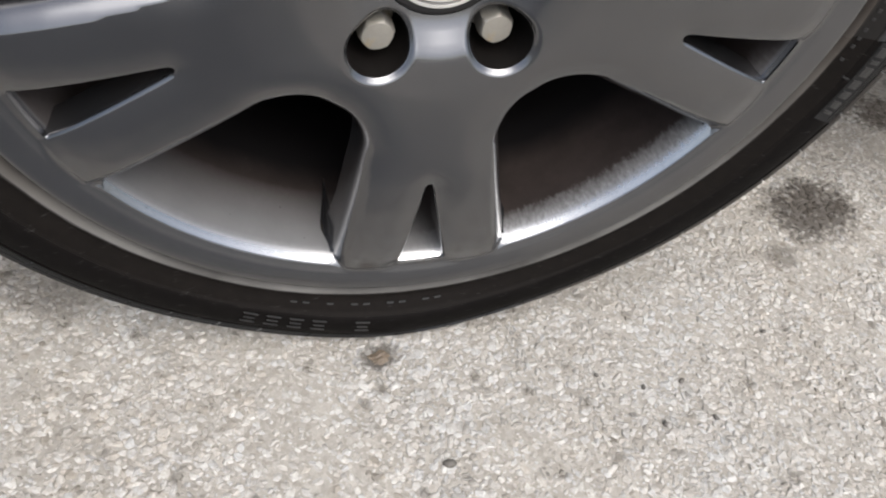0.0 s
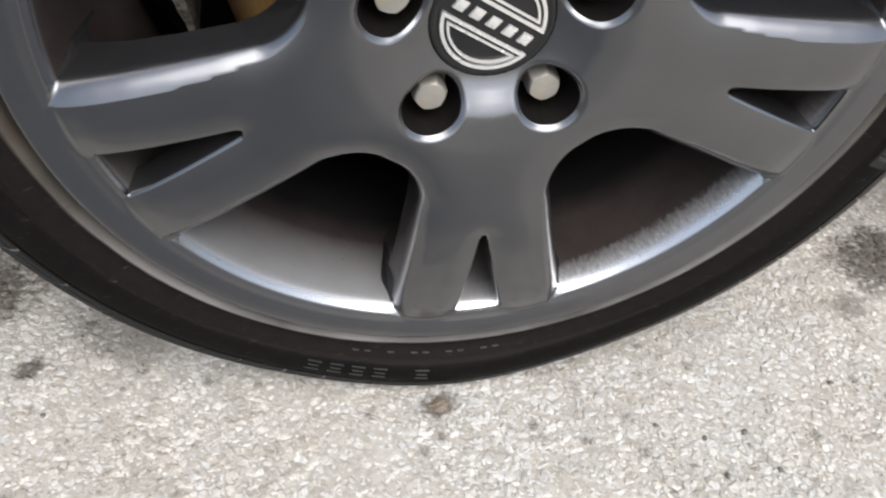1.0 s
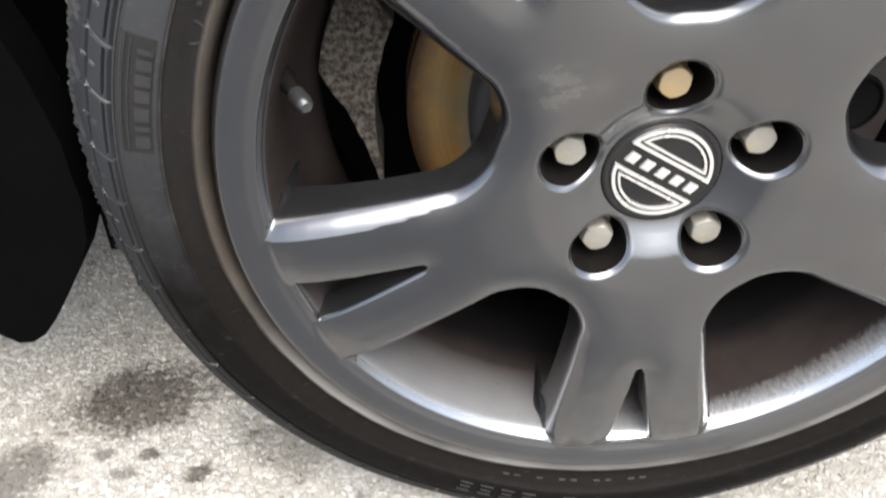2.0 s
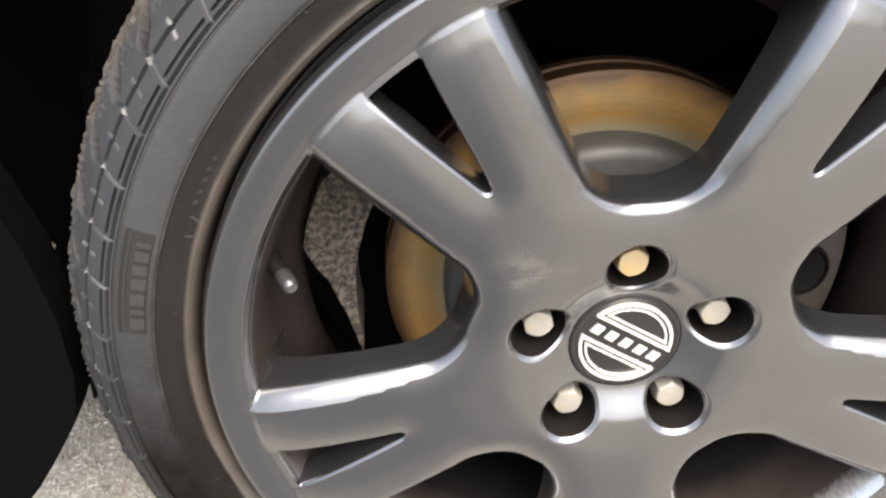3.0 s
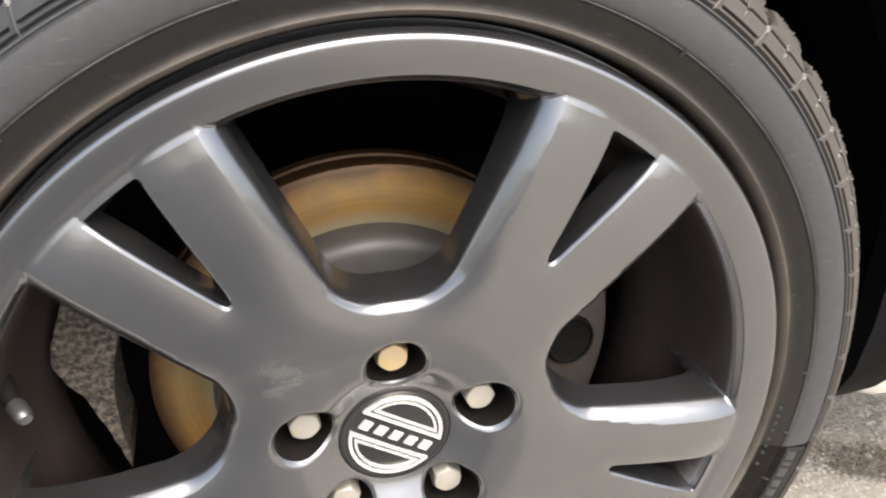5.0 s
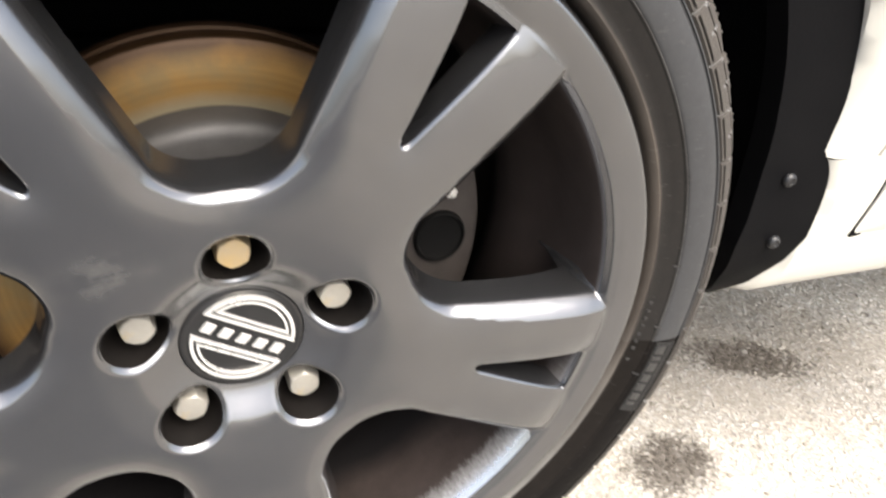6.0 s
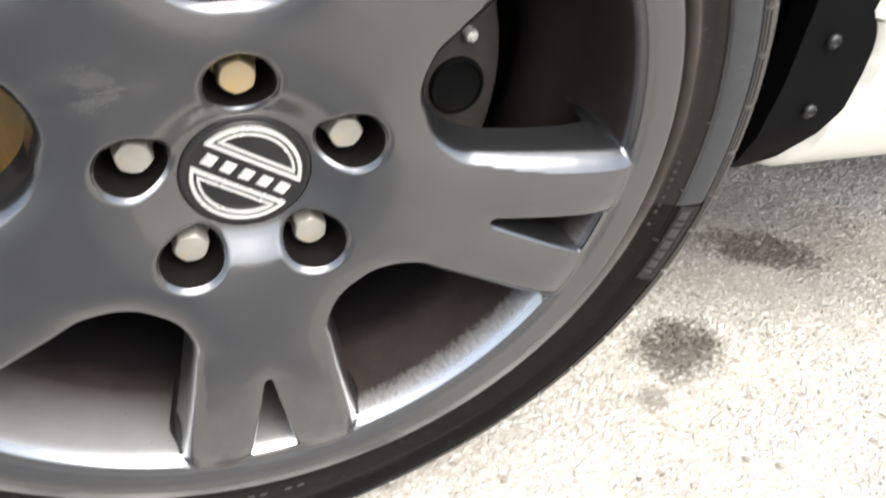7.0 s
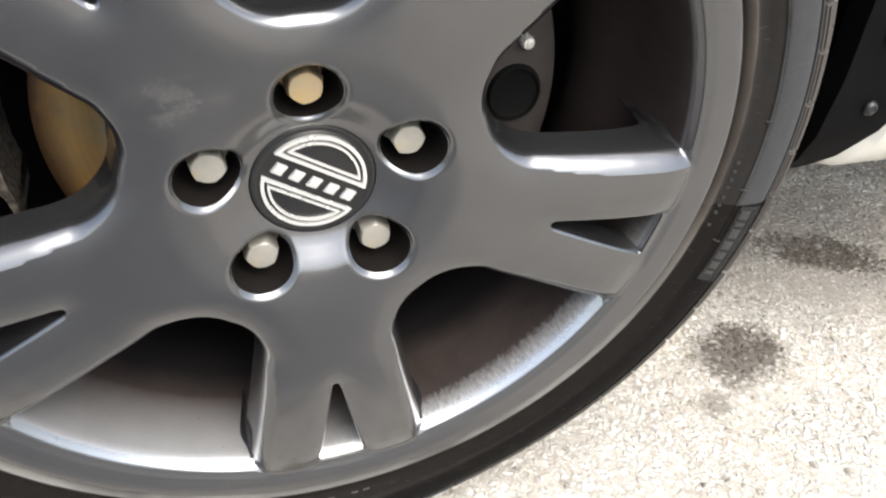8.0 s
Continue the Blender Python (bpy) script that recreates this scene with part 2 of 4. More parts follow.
def mat_disc():
    k = Mat("brake_disc_rust", Metallic=0.55, Roughness=0.5)
    x, y, z = k.xyz()
    r = k.math('SQRT', k.math('ADD', k.math('MULTIPLY', x, x), k.math('MULTIPLY', z, z)))
    cb = k.t.nodes.new("ShaderNodeCombineXYZ")
    k.link(k.math('MULTIPLY', r, 12.0), cb.inputs[0])
    rings = k.noise(40, 4, 0.6, co=cb.outputs[0])
    patch = k.noise(22, 6, 0.65)
    col = k.mix(rings, (0.21, 0.115, 0.033), (0.34, 0.20, 0.066))
    col = k.mix(k.ramp(patch, [(0.45, 0.0), (0.70, 0.7)]), col, (0.17, 0.145, 0.085))
    worn = k.math('ADD', r, k.math('MULTIPLY', k.math('SUBTRACT', patch, 0.5), 0.012))
    col = k.mix(k.ramp(k.math('MULTIPLY', k.math('SUBTRACT', worn, 0.10), 25.0), [(0.05, 0.75), (0.25, 0.0)]), col, (0.30, 0.27, 0.19))
    col = k.mix(k.ramp(k.math('MULTIPLY', k.math('SUBTRACT', worn, 0.10), 25.0), [(0.58, 0.0), (0.90, 0.95)]), col, (0.045, 0.022, 0.010))
    k.put("Base Color", col)
    k.bump(rings, 0.15, 0.0006)
    k.bump(k.noise(300, 5), 0.1, 0.0005)
    return k.m


def mat_cast():
    k = Mat("cast_iron", Roughness=0.85, Metallic=0.1)
    pit = k.noise(290, 5, 0.7)
    k.put("Base Color", k.mix(k.ramp(pit, [(0.40, 0.0), (0.62, 1.0)]), (0.008, 0.0062, 0.0048), (0.105, 0.088, 0.069)))
    k.bump(pit, 0.9, 0.002)
    return k.m


def mat_plain(name, a, b, rough, metal=0.0, scale=60, bumps=0.1, coat=0.0, bump_scale=400, spec=0.5):
    k = Mat(name, Roughness=rough, Metallic=metal, Specular_IOR_Level=spec)
    k.put("Base Color", k.mix(k.noise(scale, 6, 0.65), a, b))
    k.put("Roughness", k.math('ADD', rough - 0.08, k.math('MULTIPLY', k.noise(scale * 0.7, 5), 0.16)))
    k.put("Coat Weight", coat)
    k.put("Coat Roughness", 0.12)
    if bumps:
        k.bump(k.noise(bump_scale, 5, 0.65), bumps, 0.0008)
    return k.m


def mat_bolt(name="zinc_bolt", rust=0.8):
    k = Mat(name, Metallic=0.55, Roughness=0.42)
    n = k.noise(150, 6, 0.7)
    col = k.mix(n, (0.25, 0.233, 0.20), (0.40, 0.378, 0.335))
    k.put("Base Color", k.mix(k.ramp(k.noise(60, 6, 0.7), [(0.55 - 0.45 * max(0.0, rust - 0.8) / 0.2, 0.0), (0.8, rust)]), col, (0.42, 0.28, 0.10)))
    k.bump(n, 0.15, 0.0006)
    return k.m


# damp patches and painted shade on the paving: place, half length, half width, turn, strength
# second entry paints the tyre's contact shade, third the soft shade under the sill
STAINS_AND_SHADE = [(0.418, 0.074, 0.052, 0.038, 20, 1.0), (-0.248, 0.058, 0.046, 0.022, -35, 0.5), (0.57, 0.20, 0.24, 0.12, -15, 0.48), (0.597, 0.190, 0.090, 0.036, -27, 1.0), (-0.369, 0.110, 0.060, 0.038, 8, 1.0), (-0.455, 0.030, 0.045, 0.030, 30, 0.8),
          (0.357, 0.024, 0.016, 0.014, 0, 0.6), (-0.347, 0.052, 0.010, 0.007, 0, 0.9), (-0.306, 0.032, 0.013, 0.009, 40, 0.9), (-0.385, 0.053, 0.010, 0.006, 0, 0.7), (-0.364, 0.034, 0.011, 0.006, 0, 0.7),
          (-0.012, -0.033, 0.016, 0.010, 15, 0.8), (0.49, 0.235, 0.05, 0.012, -10, 0.5)]


def stain_shade_mask(k):
    rag = k.math('ADD', k.math('MULTIPLY', k.math('SUBTRACT', k.noise(30, 4, 0.6), 0.5), 0.9), k.math('MULTIPLY', k.math('SUBTRACT', k.noise(190, 4, 0.7), 0.5), 1.8))
    mask = None
    for x, y, a, b, turn, deep in STAINS_AND_SHADE:
        mp = k.t.nodes.new("ShaderNodeMapping")
        mp.vector_type = 'TEXTURE'
        mp.inputs["Location"].default_value = (x, y, 0)
        mp.inputs["Rotation"].default_value = (0, 0, radians(turn))
        mp.inputs["Scale"].default_value = (a, b, 1)
        k.t.links.new(k.tc, mp.inputs["Vector"])
        ln = k.t.nodes.new("ShaderNodeVectorMath")
        ln.operation = 'LENGTH'
        k.t.links.new(mp.outputs["Vector"], ln.inputs[0])
        m = k.ramp(k.math('MULTIPLY', k.math('ADD', ln.outputs["Value"], rag), 0.5), [(0.34, deep), (0.60, 0.0)])
        mask = m if mask is None else k.math('MAXIMUM', mask, m)
    return mask


def mat_ground():
    k = Mat("concrete_paving", Roughness=0.9)
    big = k.noise(3.2, 6, 0.6)
    fine = k.noise(260, 6, 0.7)
    cell = k.voronoi(260, out="Color")
    sep = k.t.nodes.new("ShaderNodeSeparateColor")
    k.t.links.new(cell, sep.inputs[0])
    col = k.mix(fine, (0.13, 0.115, 0.095), (0.36, 0.335, 0.29))
    col = k.mix(k.math('MULTIPLY', sep.outputs[0], 0.45), col, (0.50, 0.475, 0.43))
    col = k.mix(k.ramp(big, [(0.35, 0.35), (0.65, 0.0)]), col, (0.24, 0.225, 0.20))
    col = k.mix(k.math('MULTIPLY', stain_shade_mask(k), 0.82), col, (0.045, 0.037, 0.030))
    k.put("Base Color", col)
    k.bump(k.noise(420, 6, 0.75), 0.5, 0.002)
    return k.m


def mat_grain():
    k = Mat("aggregate_grain", Roughness=0.8)
    rnd = k.random_island()
    col = k.ramp(rnd, [(0.0, (0.13, 0.115, 0.09)), (0.06, (0.27, 0.24, 0.195)), (0.22, (0.40, 0.385, 0.355)), (0.45, (0.44, 0.40, 0.345)), (0.62, (0.43, 0.43, 0.42)), (0.85, (0.49, 0.465, 0.42)), (1.0, (0.60, 0.58, 0.54))])
    col = k.mix(k.ramp(k.noise(420, 5, 0.7), [(0.35, 0.6), (0.62, 0.0)]), col, (0.25, 0.22, 0.18))
    col = k.mix(k.ramp(k.noise(3.2, 6, 0.6), [(0.35, 0.3), (0.65, 0.0)]), col, (0.24, 0.225, 0.20))
    col = k.mix(k.ramp(k.noise(48, 5, 0.7), [(0.36, 0.60), (0.52, 0.0)]), col, (0.17, 0.155, 0.13))
    col = k.mix(k.ramp(k.noise(6.5, 4, 0.6), [(0.42, 0.0), (0.66, 0.45)]), col, (0.33, 0.335, 0.33))
    col = k.mix(k.ramp(k.voronoi(34), [(0.10, 0.75), (0.22, 0.0)]), col, (0.10, 0.088, 0.07))
    col = k.mix(k.math('MULTIPLY', stain_shade_mask(k), k.ramp(k.math('FRACT', k.math('MULTIPLY', rnd, 13.7)), [(0.70, 0.97), (1.0, 0.62)])), col, (0.040, 0.032, 0.024))
    k.put("Base Color", col)
    k.put("Roughness", k.ramp(k.math('FRACT', k.math('MULTIPLY', rnd, 7.3)), [(0.0, 0.25), (0.12, 0.8)]))
    k.bump(k.noise(700, 4, 0.7), 0.3, 0.0008)
    return k.m


# for the unseen dark ground that is added to darken the wheel's reflections
def mat_dark_ground():
    k = Mat("dark_ground", Roughness=0.85)
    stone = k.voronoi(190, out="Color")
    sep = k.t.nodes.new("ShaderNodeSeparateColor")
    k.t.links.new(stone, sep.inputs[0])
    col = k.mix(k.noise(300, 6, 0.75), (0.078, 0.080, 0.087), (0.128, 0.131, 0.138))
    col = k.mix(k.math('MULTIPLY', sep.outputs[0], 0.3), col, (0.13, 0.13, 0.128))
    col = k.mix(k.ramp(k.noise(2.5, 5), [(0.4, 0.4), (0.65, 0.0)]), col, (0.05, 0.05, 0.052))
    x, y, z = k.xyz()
    # paled towards its edge, to soften the line it reflects
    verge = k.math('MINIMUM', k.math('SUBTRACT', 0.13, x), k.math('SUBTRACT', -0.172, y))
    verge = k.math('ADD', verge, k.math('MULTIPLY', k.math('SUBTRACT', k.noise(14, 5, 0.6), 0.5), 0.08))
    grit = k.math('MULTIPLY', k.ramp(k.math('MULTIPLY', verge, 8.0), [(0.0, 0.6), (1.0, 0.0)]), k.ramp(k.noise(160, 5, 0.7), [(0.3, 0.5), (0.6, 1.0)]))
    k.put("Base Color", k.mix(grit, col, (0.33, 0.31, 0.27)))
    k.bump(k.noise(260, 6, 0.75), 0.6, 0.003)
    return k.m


ALLOY, BARREL, TYRE, TREAD = mat_alloy(), mat_barrel(), mat_tyre(), mat_tread()
DISC, CAST, BOLT, BOLT_RUSTY = mat_disc(), mat_cast(), mat_bolt(), mat_bolt("rusty_bolt", 1.0)
PLATE = mat_rubber("dark_rubber_panel", (0.008, 0.008, 0.008), (0.016, 0.0155, 0.015), (0.022, 0.020, 0.018), 0.8)
EMBOSS = mat_rubber("raised_rubber", (0.015, 0.015, 0.015), (0.029, 0.0285, 0.028), (0.05, 0.047, 0.043), 0.34)
CAP = mat_plain("black_cap", (0.007, 0.007, 0.0075), (0.014, 0.0135, 0.0135), 0.34, 0.0, 80, 0.03, 0.15, 400, 0.3)
CHROME = mat_plain("bright_metal", (0.66, 0.65, 0.62), (0.76, 0.75, 0.72), 0.26, 0.65, 90, 0.02)
HAT = mat_plain("grey_brake_hat", (0.035, 0.034, 0.033), (0.07, 0.067, 0.065), 0.6, 0.4, 60, 0.2)
KNUCKLE = mat_plain("dusty_steel", (0.016, 0.013, 0.0115), (0.045, 0.037, 0.033), 0.7, 0.2, 70, 0.3)
# brown grime taken near black: shade of the bolt holes is in this colour
POCKET = mat_plain("bolt_hole_grime_shade", (0.0025, 0.0021, 0.0019), (0.008, 0.0066, 0.0058), 0.6, 0.0, 120, 0.2, 0.0, 400, 0.12)
BLACK = mat_plain("black_plastic", (0.0016, 0.0016, 0.0020), (0.0036, 0.0035, 0.0038), 0.65, 0.0, 25, 0.25, 0.0, 260, 0.04)
BOOT = mat_plain("black_rubber_boot", (0.002, 0.002, 0.002), (0.005, 0.0047, 0.0045), 0.7, 0.0, 60, 0.1, 0.0, 400, 0.1)
# darker copy of the liner black; puts the arch's shade into the flap's colour
FLAP_BLACK = mat_plain("black_flap_shade", (0.0010, 0.0010, 0.0012), (0.0022, 0.0021, 0.0022), 0.95, 0.0, 40, 0.2, 0.0, 300, 0.02)
DUST_CAP = mat_plain("grey_dust_cap", (0.05, 0.05, 0.052), (0.11, 0.11, 0.112), 0.32, 0.7, 90, 0.1)
RIVET = mat_plain("black_rivet", (0.005, 0.005, 0.006), (0.012, 0.012, 0.013), 0.42, 0.2, 90, 0.05)
WHITE = mat_plain("white_car_paint", (0.43, 0.415, 0.370), (0.50, 0.485, 0.440), 0.32, 0.0, 18, 0.02, 0.6)
VALVE = mat_plain("valve_rubber", (0.004, 0.0036, 0.0034), (0.010, 0.0085, 0.0075), 0.7, 0.0, 60, 0.2, 0.0, 400, 0.08)
GROOVE = mat_plain("groove_dust", (0.066, 0.066, 0.065), (0.120, 0.119, 0.115), 0.8, 0.0, 120, 0.3)
# darker rubber for the deep cuts between the tread blocks
GROOVE_RUBBER = mat_rubber("dark_groove_rubber", (0.004, 0.0041, 0.0045), (0.009, 0.0092, 0.0099), (0.014, 0.0135, 0.013), 0.75)
GROUND, GRAIN, DARK_GROUND = mat_ground(), mat_grain(), mat_dark_ground()
DARKSTONE = mat_plain("dark_pebble", (0.05, 0.045, 0.039), (0.15, 0.137, 0.12), 0.7, 0, 200, 0.3)
LEAF = mat_plain("dry_leaf", (0.03, 0.023, 0.017), (0.22, 0.17, 0.12), 0.5, 0, 420, 0.4)
CHIP = mat_plain("pale_chip", (0.12, 0.11, 0.09), (0.22, 0.20, 0.165), 0.7, 0, 200, 0.2)


# ---------------------------------------------------------------- mesh helpers
def mesh(name, verts, faces, material, smooth=35):
    me = bpy.data.meshes.new(name)
    me.from_pydata([tuple(map(float, v)) for v in verts], [], [tuple(map(int, f)) for f in faces])
    me.materials.append(material)
    if smooth:
        me.polygons.foreach_set("use_smooth", [True] * len(me.polygons))
        me.update()
        me.set_sharp_from_angle(angle=radians(smooth))
    me.update()
    return me


def part(name, me, parent=None, label="", m=None):
    ob = new(name, me)
    if parent:
        ob.parent = parent
    if m is not None:
        ob.matrix_basis = m
    return tagged(ob, label) if label else ob


def thing(name, label, category, m=None, data=None, group="", kind=""):
    ob = new(name, data)
    if m is not None:
        ob.matrix_basis = m
    return tagged(ob, label, category, group, kind)


def lathe(profile, n, a0=0.0, a1=360.0, closed_profile=False):
    """Turns (r, y) round the y axis. Returns verts and faces."""
    full = abs(a1 - a0) > 359.9
    cols = n if full else n + 1
    P = np.array(profile)
    A = np.radians(a0 + (a1 - a0) * np.arange(cols) / n)
    V = np.stack([np.outer(np.cos(A), P[:, 0]), np.tile(P[:, 1], (cols, 1)), np.outer(np.sin(A), P[:, 0])], -1).reshape(-1, 3)
    m, F = len(P), []
    for i in range(n):
        j = (i + 1) % cols
        for q in range(m if closed_profile else m - 1):
            s = (q + 1) % m
            F.append((i * m + q, i * m + s, j * m + s, j * m + q))
    return V, F


def disc_cap(profile, n):
    """A lathe whose last profile point is on the axis."""
    V, F = lathe(profile[:-1], n)
    m = len(profile) - 1
    V = np.vstack([V, [[0, profile[-1][1], 0]]])
    F += [(i * m + m - 1, len(V) - 1, ((i + 1) % n) * m + m - 1) for i in range(n)]
    return V, F


def ngon_prism(outline, y_front, y_back, bevel=0.0):
    """A plate in the xz plane: outline goes round counter-clockwise as seen from -y."""
    O = np.array(outline, float)
    n = len(O)
    C = O.mean(0)
    rings = [(1.0, y_back), (1.0, y_front + bevel)]
    size = np.linalg.norm(O - C, axis=1).mean()
    if bevel:
        rings += [(1 - 0.5 * bevel / size, y_front + 0.2 * bevel), (1 - 1.3 * bevel / size, y_front)]
    V, F = [], []
    for s, y in rings:
        for p in O:
            q = C + (p - C) * s
            V.append((q[0], y, q[1]))
    for k in range(len(rings) - 1):
        for i in range(n):
            j = (i + 1) % n
            F.append((k * n + i, k * n + j, (k + 1) * n + j, (k + 1) * n + i))
    F.append(tuple(range((len(rings) - 1) * n, len(rings) * n)))
    F.append(tuple(reversed(range(n))))
    return V, F


def join(pieces):
    V, F = [], []
    for v, f in pieces:
        k = len(V)
        V += [tuple(p) for p in v]
        F += [tuple(i + k for i in q) for q in f]
    return V, F


def cdt(points, edges):
    from mathutils import geometry
    r = geometry.delaunay_2d_cdt([Vector((float(a), float(b))) for a, b in points], edges, [], 0, 1e-7)
    return np.array([(v.x, v.y) for v in r[0]]), [tuple(f) for f in r[2]]


def inside(P, poly):
    """Which points lie inside the polygon."""
    poly = np.array(poly)
    x, y = P[:, 0], P[:, 1]
    c = np.zeros(len(P), bool)
    for (x0, y0), (x1, y1) in zip(poly, np.roll(poly, -1, 0)):
        hit = ((y0 > y) != (y1 > y)) & (x < (x1 - x0) * (y - y0) / (y1 - y0 + 1e-15) + x0)
        c ^= hit
    return c


def sheet(outline, depth, thick, step=0.02, lip=0.0):
    """A panel of sheet in the xz plane with that outline; depth(x, z) gives y. lip: how far the rim turns in."""
    O = []
    for p, q in zip(outline, outline[1:] + outline[:1]):
        k = max(1, int(math.dist(p, q) / step))
        O += [(p[0] + (q[0] - p[0]) * i / k, p[1] + (q[1] - p[1]) * i / k) for i in range(k)]
    O = np.array(O)
    n = len(O)
    gx, gz = np.meshgrid(np.arange(O[:, 0].min(), O[:, 0].max(), step), np.arange(O[:, 1].min(), O[:, 1].max(), step))
    G = np.stack([gx.ravel() + 0.0031, gz.ravel() + 0.0017], 1)
    G = G[inside(G, O)]
    G = G[np.array([np.min(np.abs(O - g).max(1)) > step * 0.4 for g in G], bool)] if len(G) else G
    P = np.vstack([O, G])
    Q, T = cdt(P, [(i, (i + 1) % n) for i in range(n)])
    ctr = np.array([np.mean([Q[i] for i in t], 0) for t in T])
    T = [t for t, k in zip(T, inside(ctr, O)) if k]
    front = [(x, depth(x, z), z) for x, z in Q]
    back = [(x, depth(x, z) + thick, z) for x, z in Q]
    N = len(Q)
    F = [tuple(reversed(t)) for t in T] + [tuple(i + N for i in t) for t in T]
    for i in range(n):
        j = (i + 1) % n
        F.append((i, j, j + N, i + N))
    V = front + back
    if lip:
        k = len(V)
        V += [(x, depth(x, z) + lip, z) for x, z in O]
        F += [(i + N, (i + 1) % n + N, k + (i + 1) % n, k + i) for i in range(n)]
    return V, F


def sstep(a, b, x):
    t = np.clip((x - a) / (b - a), 0, 1)
    return t * t * (3 - 2 * t)


# ---------------------------------------------------------------- the car
car = thing("car", "white car on dark grey five-spoke alloy wheel, parked on paving", "car")
wheel = part("wheel", None, car, "dark grey split five-spoke alloy wheel with low-profile tyre", WHEEL)

R_WIN, R_PCD, R_POCKET = 0.2166, 0.0540, 0.0168
WIN_HALF = radians(25.5)


def round_max(a, b, k):
    return np.minimum(-k, np.maximum(a, b)) + np.hypot(np.maximum(a + k, 0), np.maximum(b + k, 0))


def window_side(x, z):
    """Signed distance to the wedge-shaped opening that points along +z, without its outer arc."""
    return round_max(0.0972 - z, np.abs(x) * math.cos(WIN_HALF) - (z - 0.0453) * math.sin(WIN_HALF), 0.0165)


def window(x, z):
    return round_max(window_side(x, z), np.hypot(x, z) - R_WIN, 0.003)


def slit_side(x, z):
    return round_max(0.1388 - z, (np.abs(x) - 0.0016 - (z - 0.1388) * 0.183) * 0.983, 0.0016)


def slit(x, z):
    return round_max(slit_side(x, z), np.hypot(x, z) - 0.2134, 0.0016)


def turned(P, a):
    c, s = math.cos(a), math.sin(a)
    return np.stack([P[:, 0] * c + P[:, 1] * s, -P[:, 0] * s + P[:, 1] * c], 1)


# openings: distance function, inner point, turn from +z (counter-clockwise), levels of the loops round it, samples
WIN_TURN = [radians(72 * k) for k in range(5)]
SLIT_TURN = [radians(36 + 72 * k) for k in range(5)]
BOLT_TURN = [radians(72 * k) for k in range(5)]


def min_over(fun, P, turns):
    return np.min([fun(*turned(P, a).T) for a in turns], 0)


def pocket(x, z):
    return np.hypot(x, z - R_PCD - 0.001) - R_POCKET


def eased(r, xs, ys, soft):
    """Runs through the section's points with its corners eased over that length."""
    t = np.linspace(xs[0] - 4 * soft, xs[-1] + 4 * soft, 1600)
    y = np.interp(t, xs, ys)
    w = np.exp(-0.5 * ((np.arange(-120, 121) * (t[1] - t[0])) / soft) ** 2)
    y = np.convolve(np.pad(y, 120, mode="edge"), w / w.sum(), mode="valid")
    return np.interp(r, t, y)


def face_height(P):
    """How far the painted face stands out towards the viewer (in -y) over the wheel plane."""
    r = np.hypot(P[:, 0], P[:, 1])
    hub = eased(r, [0.022, 0.0330, 0.0372, 0.0522, 0.0565, 0.075, 0.105, 0.135, 0.160, 0.180, 0.196, 0.206, 0.218], [-0.0060, -0.0020, -0.0006, 0.0090, 0.0101, 0.0135, 0.0170, 0.0195, 0.0204, 0.0206, 0.0200, 0.0189, 0.0163], 0.0022)
    ring = eased(r, [0.206, 0.2160, 0.2195, 0.2225, 0.2255, 0.2285, 0.2315, 0.2340, 0.2357, 0.2369, 0.2377, 0.2380],
                     [0.0130, 0.0135, 0.0150, 0.0164, 0.0173, 0.0182, 0.0189, 0.0191, 0.0183, 0.0165, 0.0134, 0.0114], 0.0006)
    h = hub
    dw = min_over(window_side, P, WIN_TURN)
    ds = min_over(slit_side, P, SLIT_TURN)
    roll = np.clip(1 - dw / 0.030, 0, 1)
    h = h - 0.0026 * roll ** 2 * (1 - sstep(0.11, 0.165, r))
    crown = np.clip(1 - np.minimum(dw, ds) / 0.019, 0, 1)
    h = h - 0.0023 * crown ** 2
    wide = 0.0055 + 0.0045 * sstep(0.105, 0.165, r)
    u = np.clip(1 - dw / wide, 0, 1)
    h = h - wide * (0.42 * u + 0.28 * u ** 2 + 0.30 * u ** 5)
    inner = np.clip(1 - dw / 0.0012, 0, 1)
    h = h - 0.0012 * (1 - np.sqrt(np.clip(1 - inner ** 2, 0, 1))) * (1 - sstep(0.2130, 0.2150, r))
    v = np.clip(1 - ds / 0.0024, 0, 1) * (1 - sstep(0.2120, 0.2140, r))
    h = h - 0.0024 * (1 - np.sqrt(np.clip(1 - v ** 2, 0, 1)))
    reach = 0.0016 * sstep(0.0, 0.006, dw)            # the spoke ends reach out over the ring
    low = sstep(0.2114 + reach, 0.2172 + reach, r)
    h = h * (1 - low) + np.maximum(h, ring) * low
    end = sstep(0.2138 + reach, 0.2216 + reach, r)
    h = h * (1 - end) + ring * end
    dp = min_over(pocket, P, BOLT_TURN)
    w = np.clip(1 - dp / 0.0034, 0, 1)
    return h - 0.0026 * w ** 1.9


def loops(fun, centre, turns, levels, n):
    """Rings of points round each opening, at the given distances from its edge."""
    A = 2 * np.pi * np.arange(n) / n
    D = np.stack([np.cos(A), np.sin(A)], 1)
    rings = []
    for lv in levels:
        lo, hi = np.zeros(n), np.full(n, 0.16)
        for _ in range(40):
            mid = (lo + hi) / 2
            f = fun(*(np.array(centre) + D * mid[:, None]).T) - lv
            lo, hi = np.where(f < 0, mid, lo), np.where(f < 0, hi, mid)
        rings.append(np.array(centre) + D * lo[:, None])
    return [[turned(R, -a) for R in rings] for a in turns]


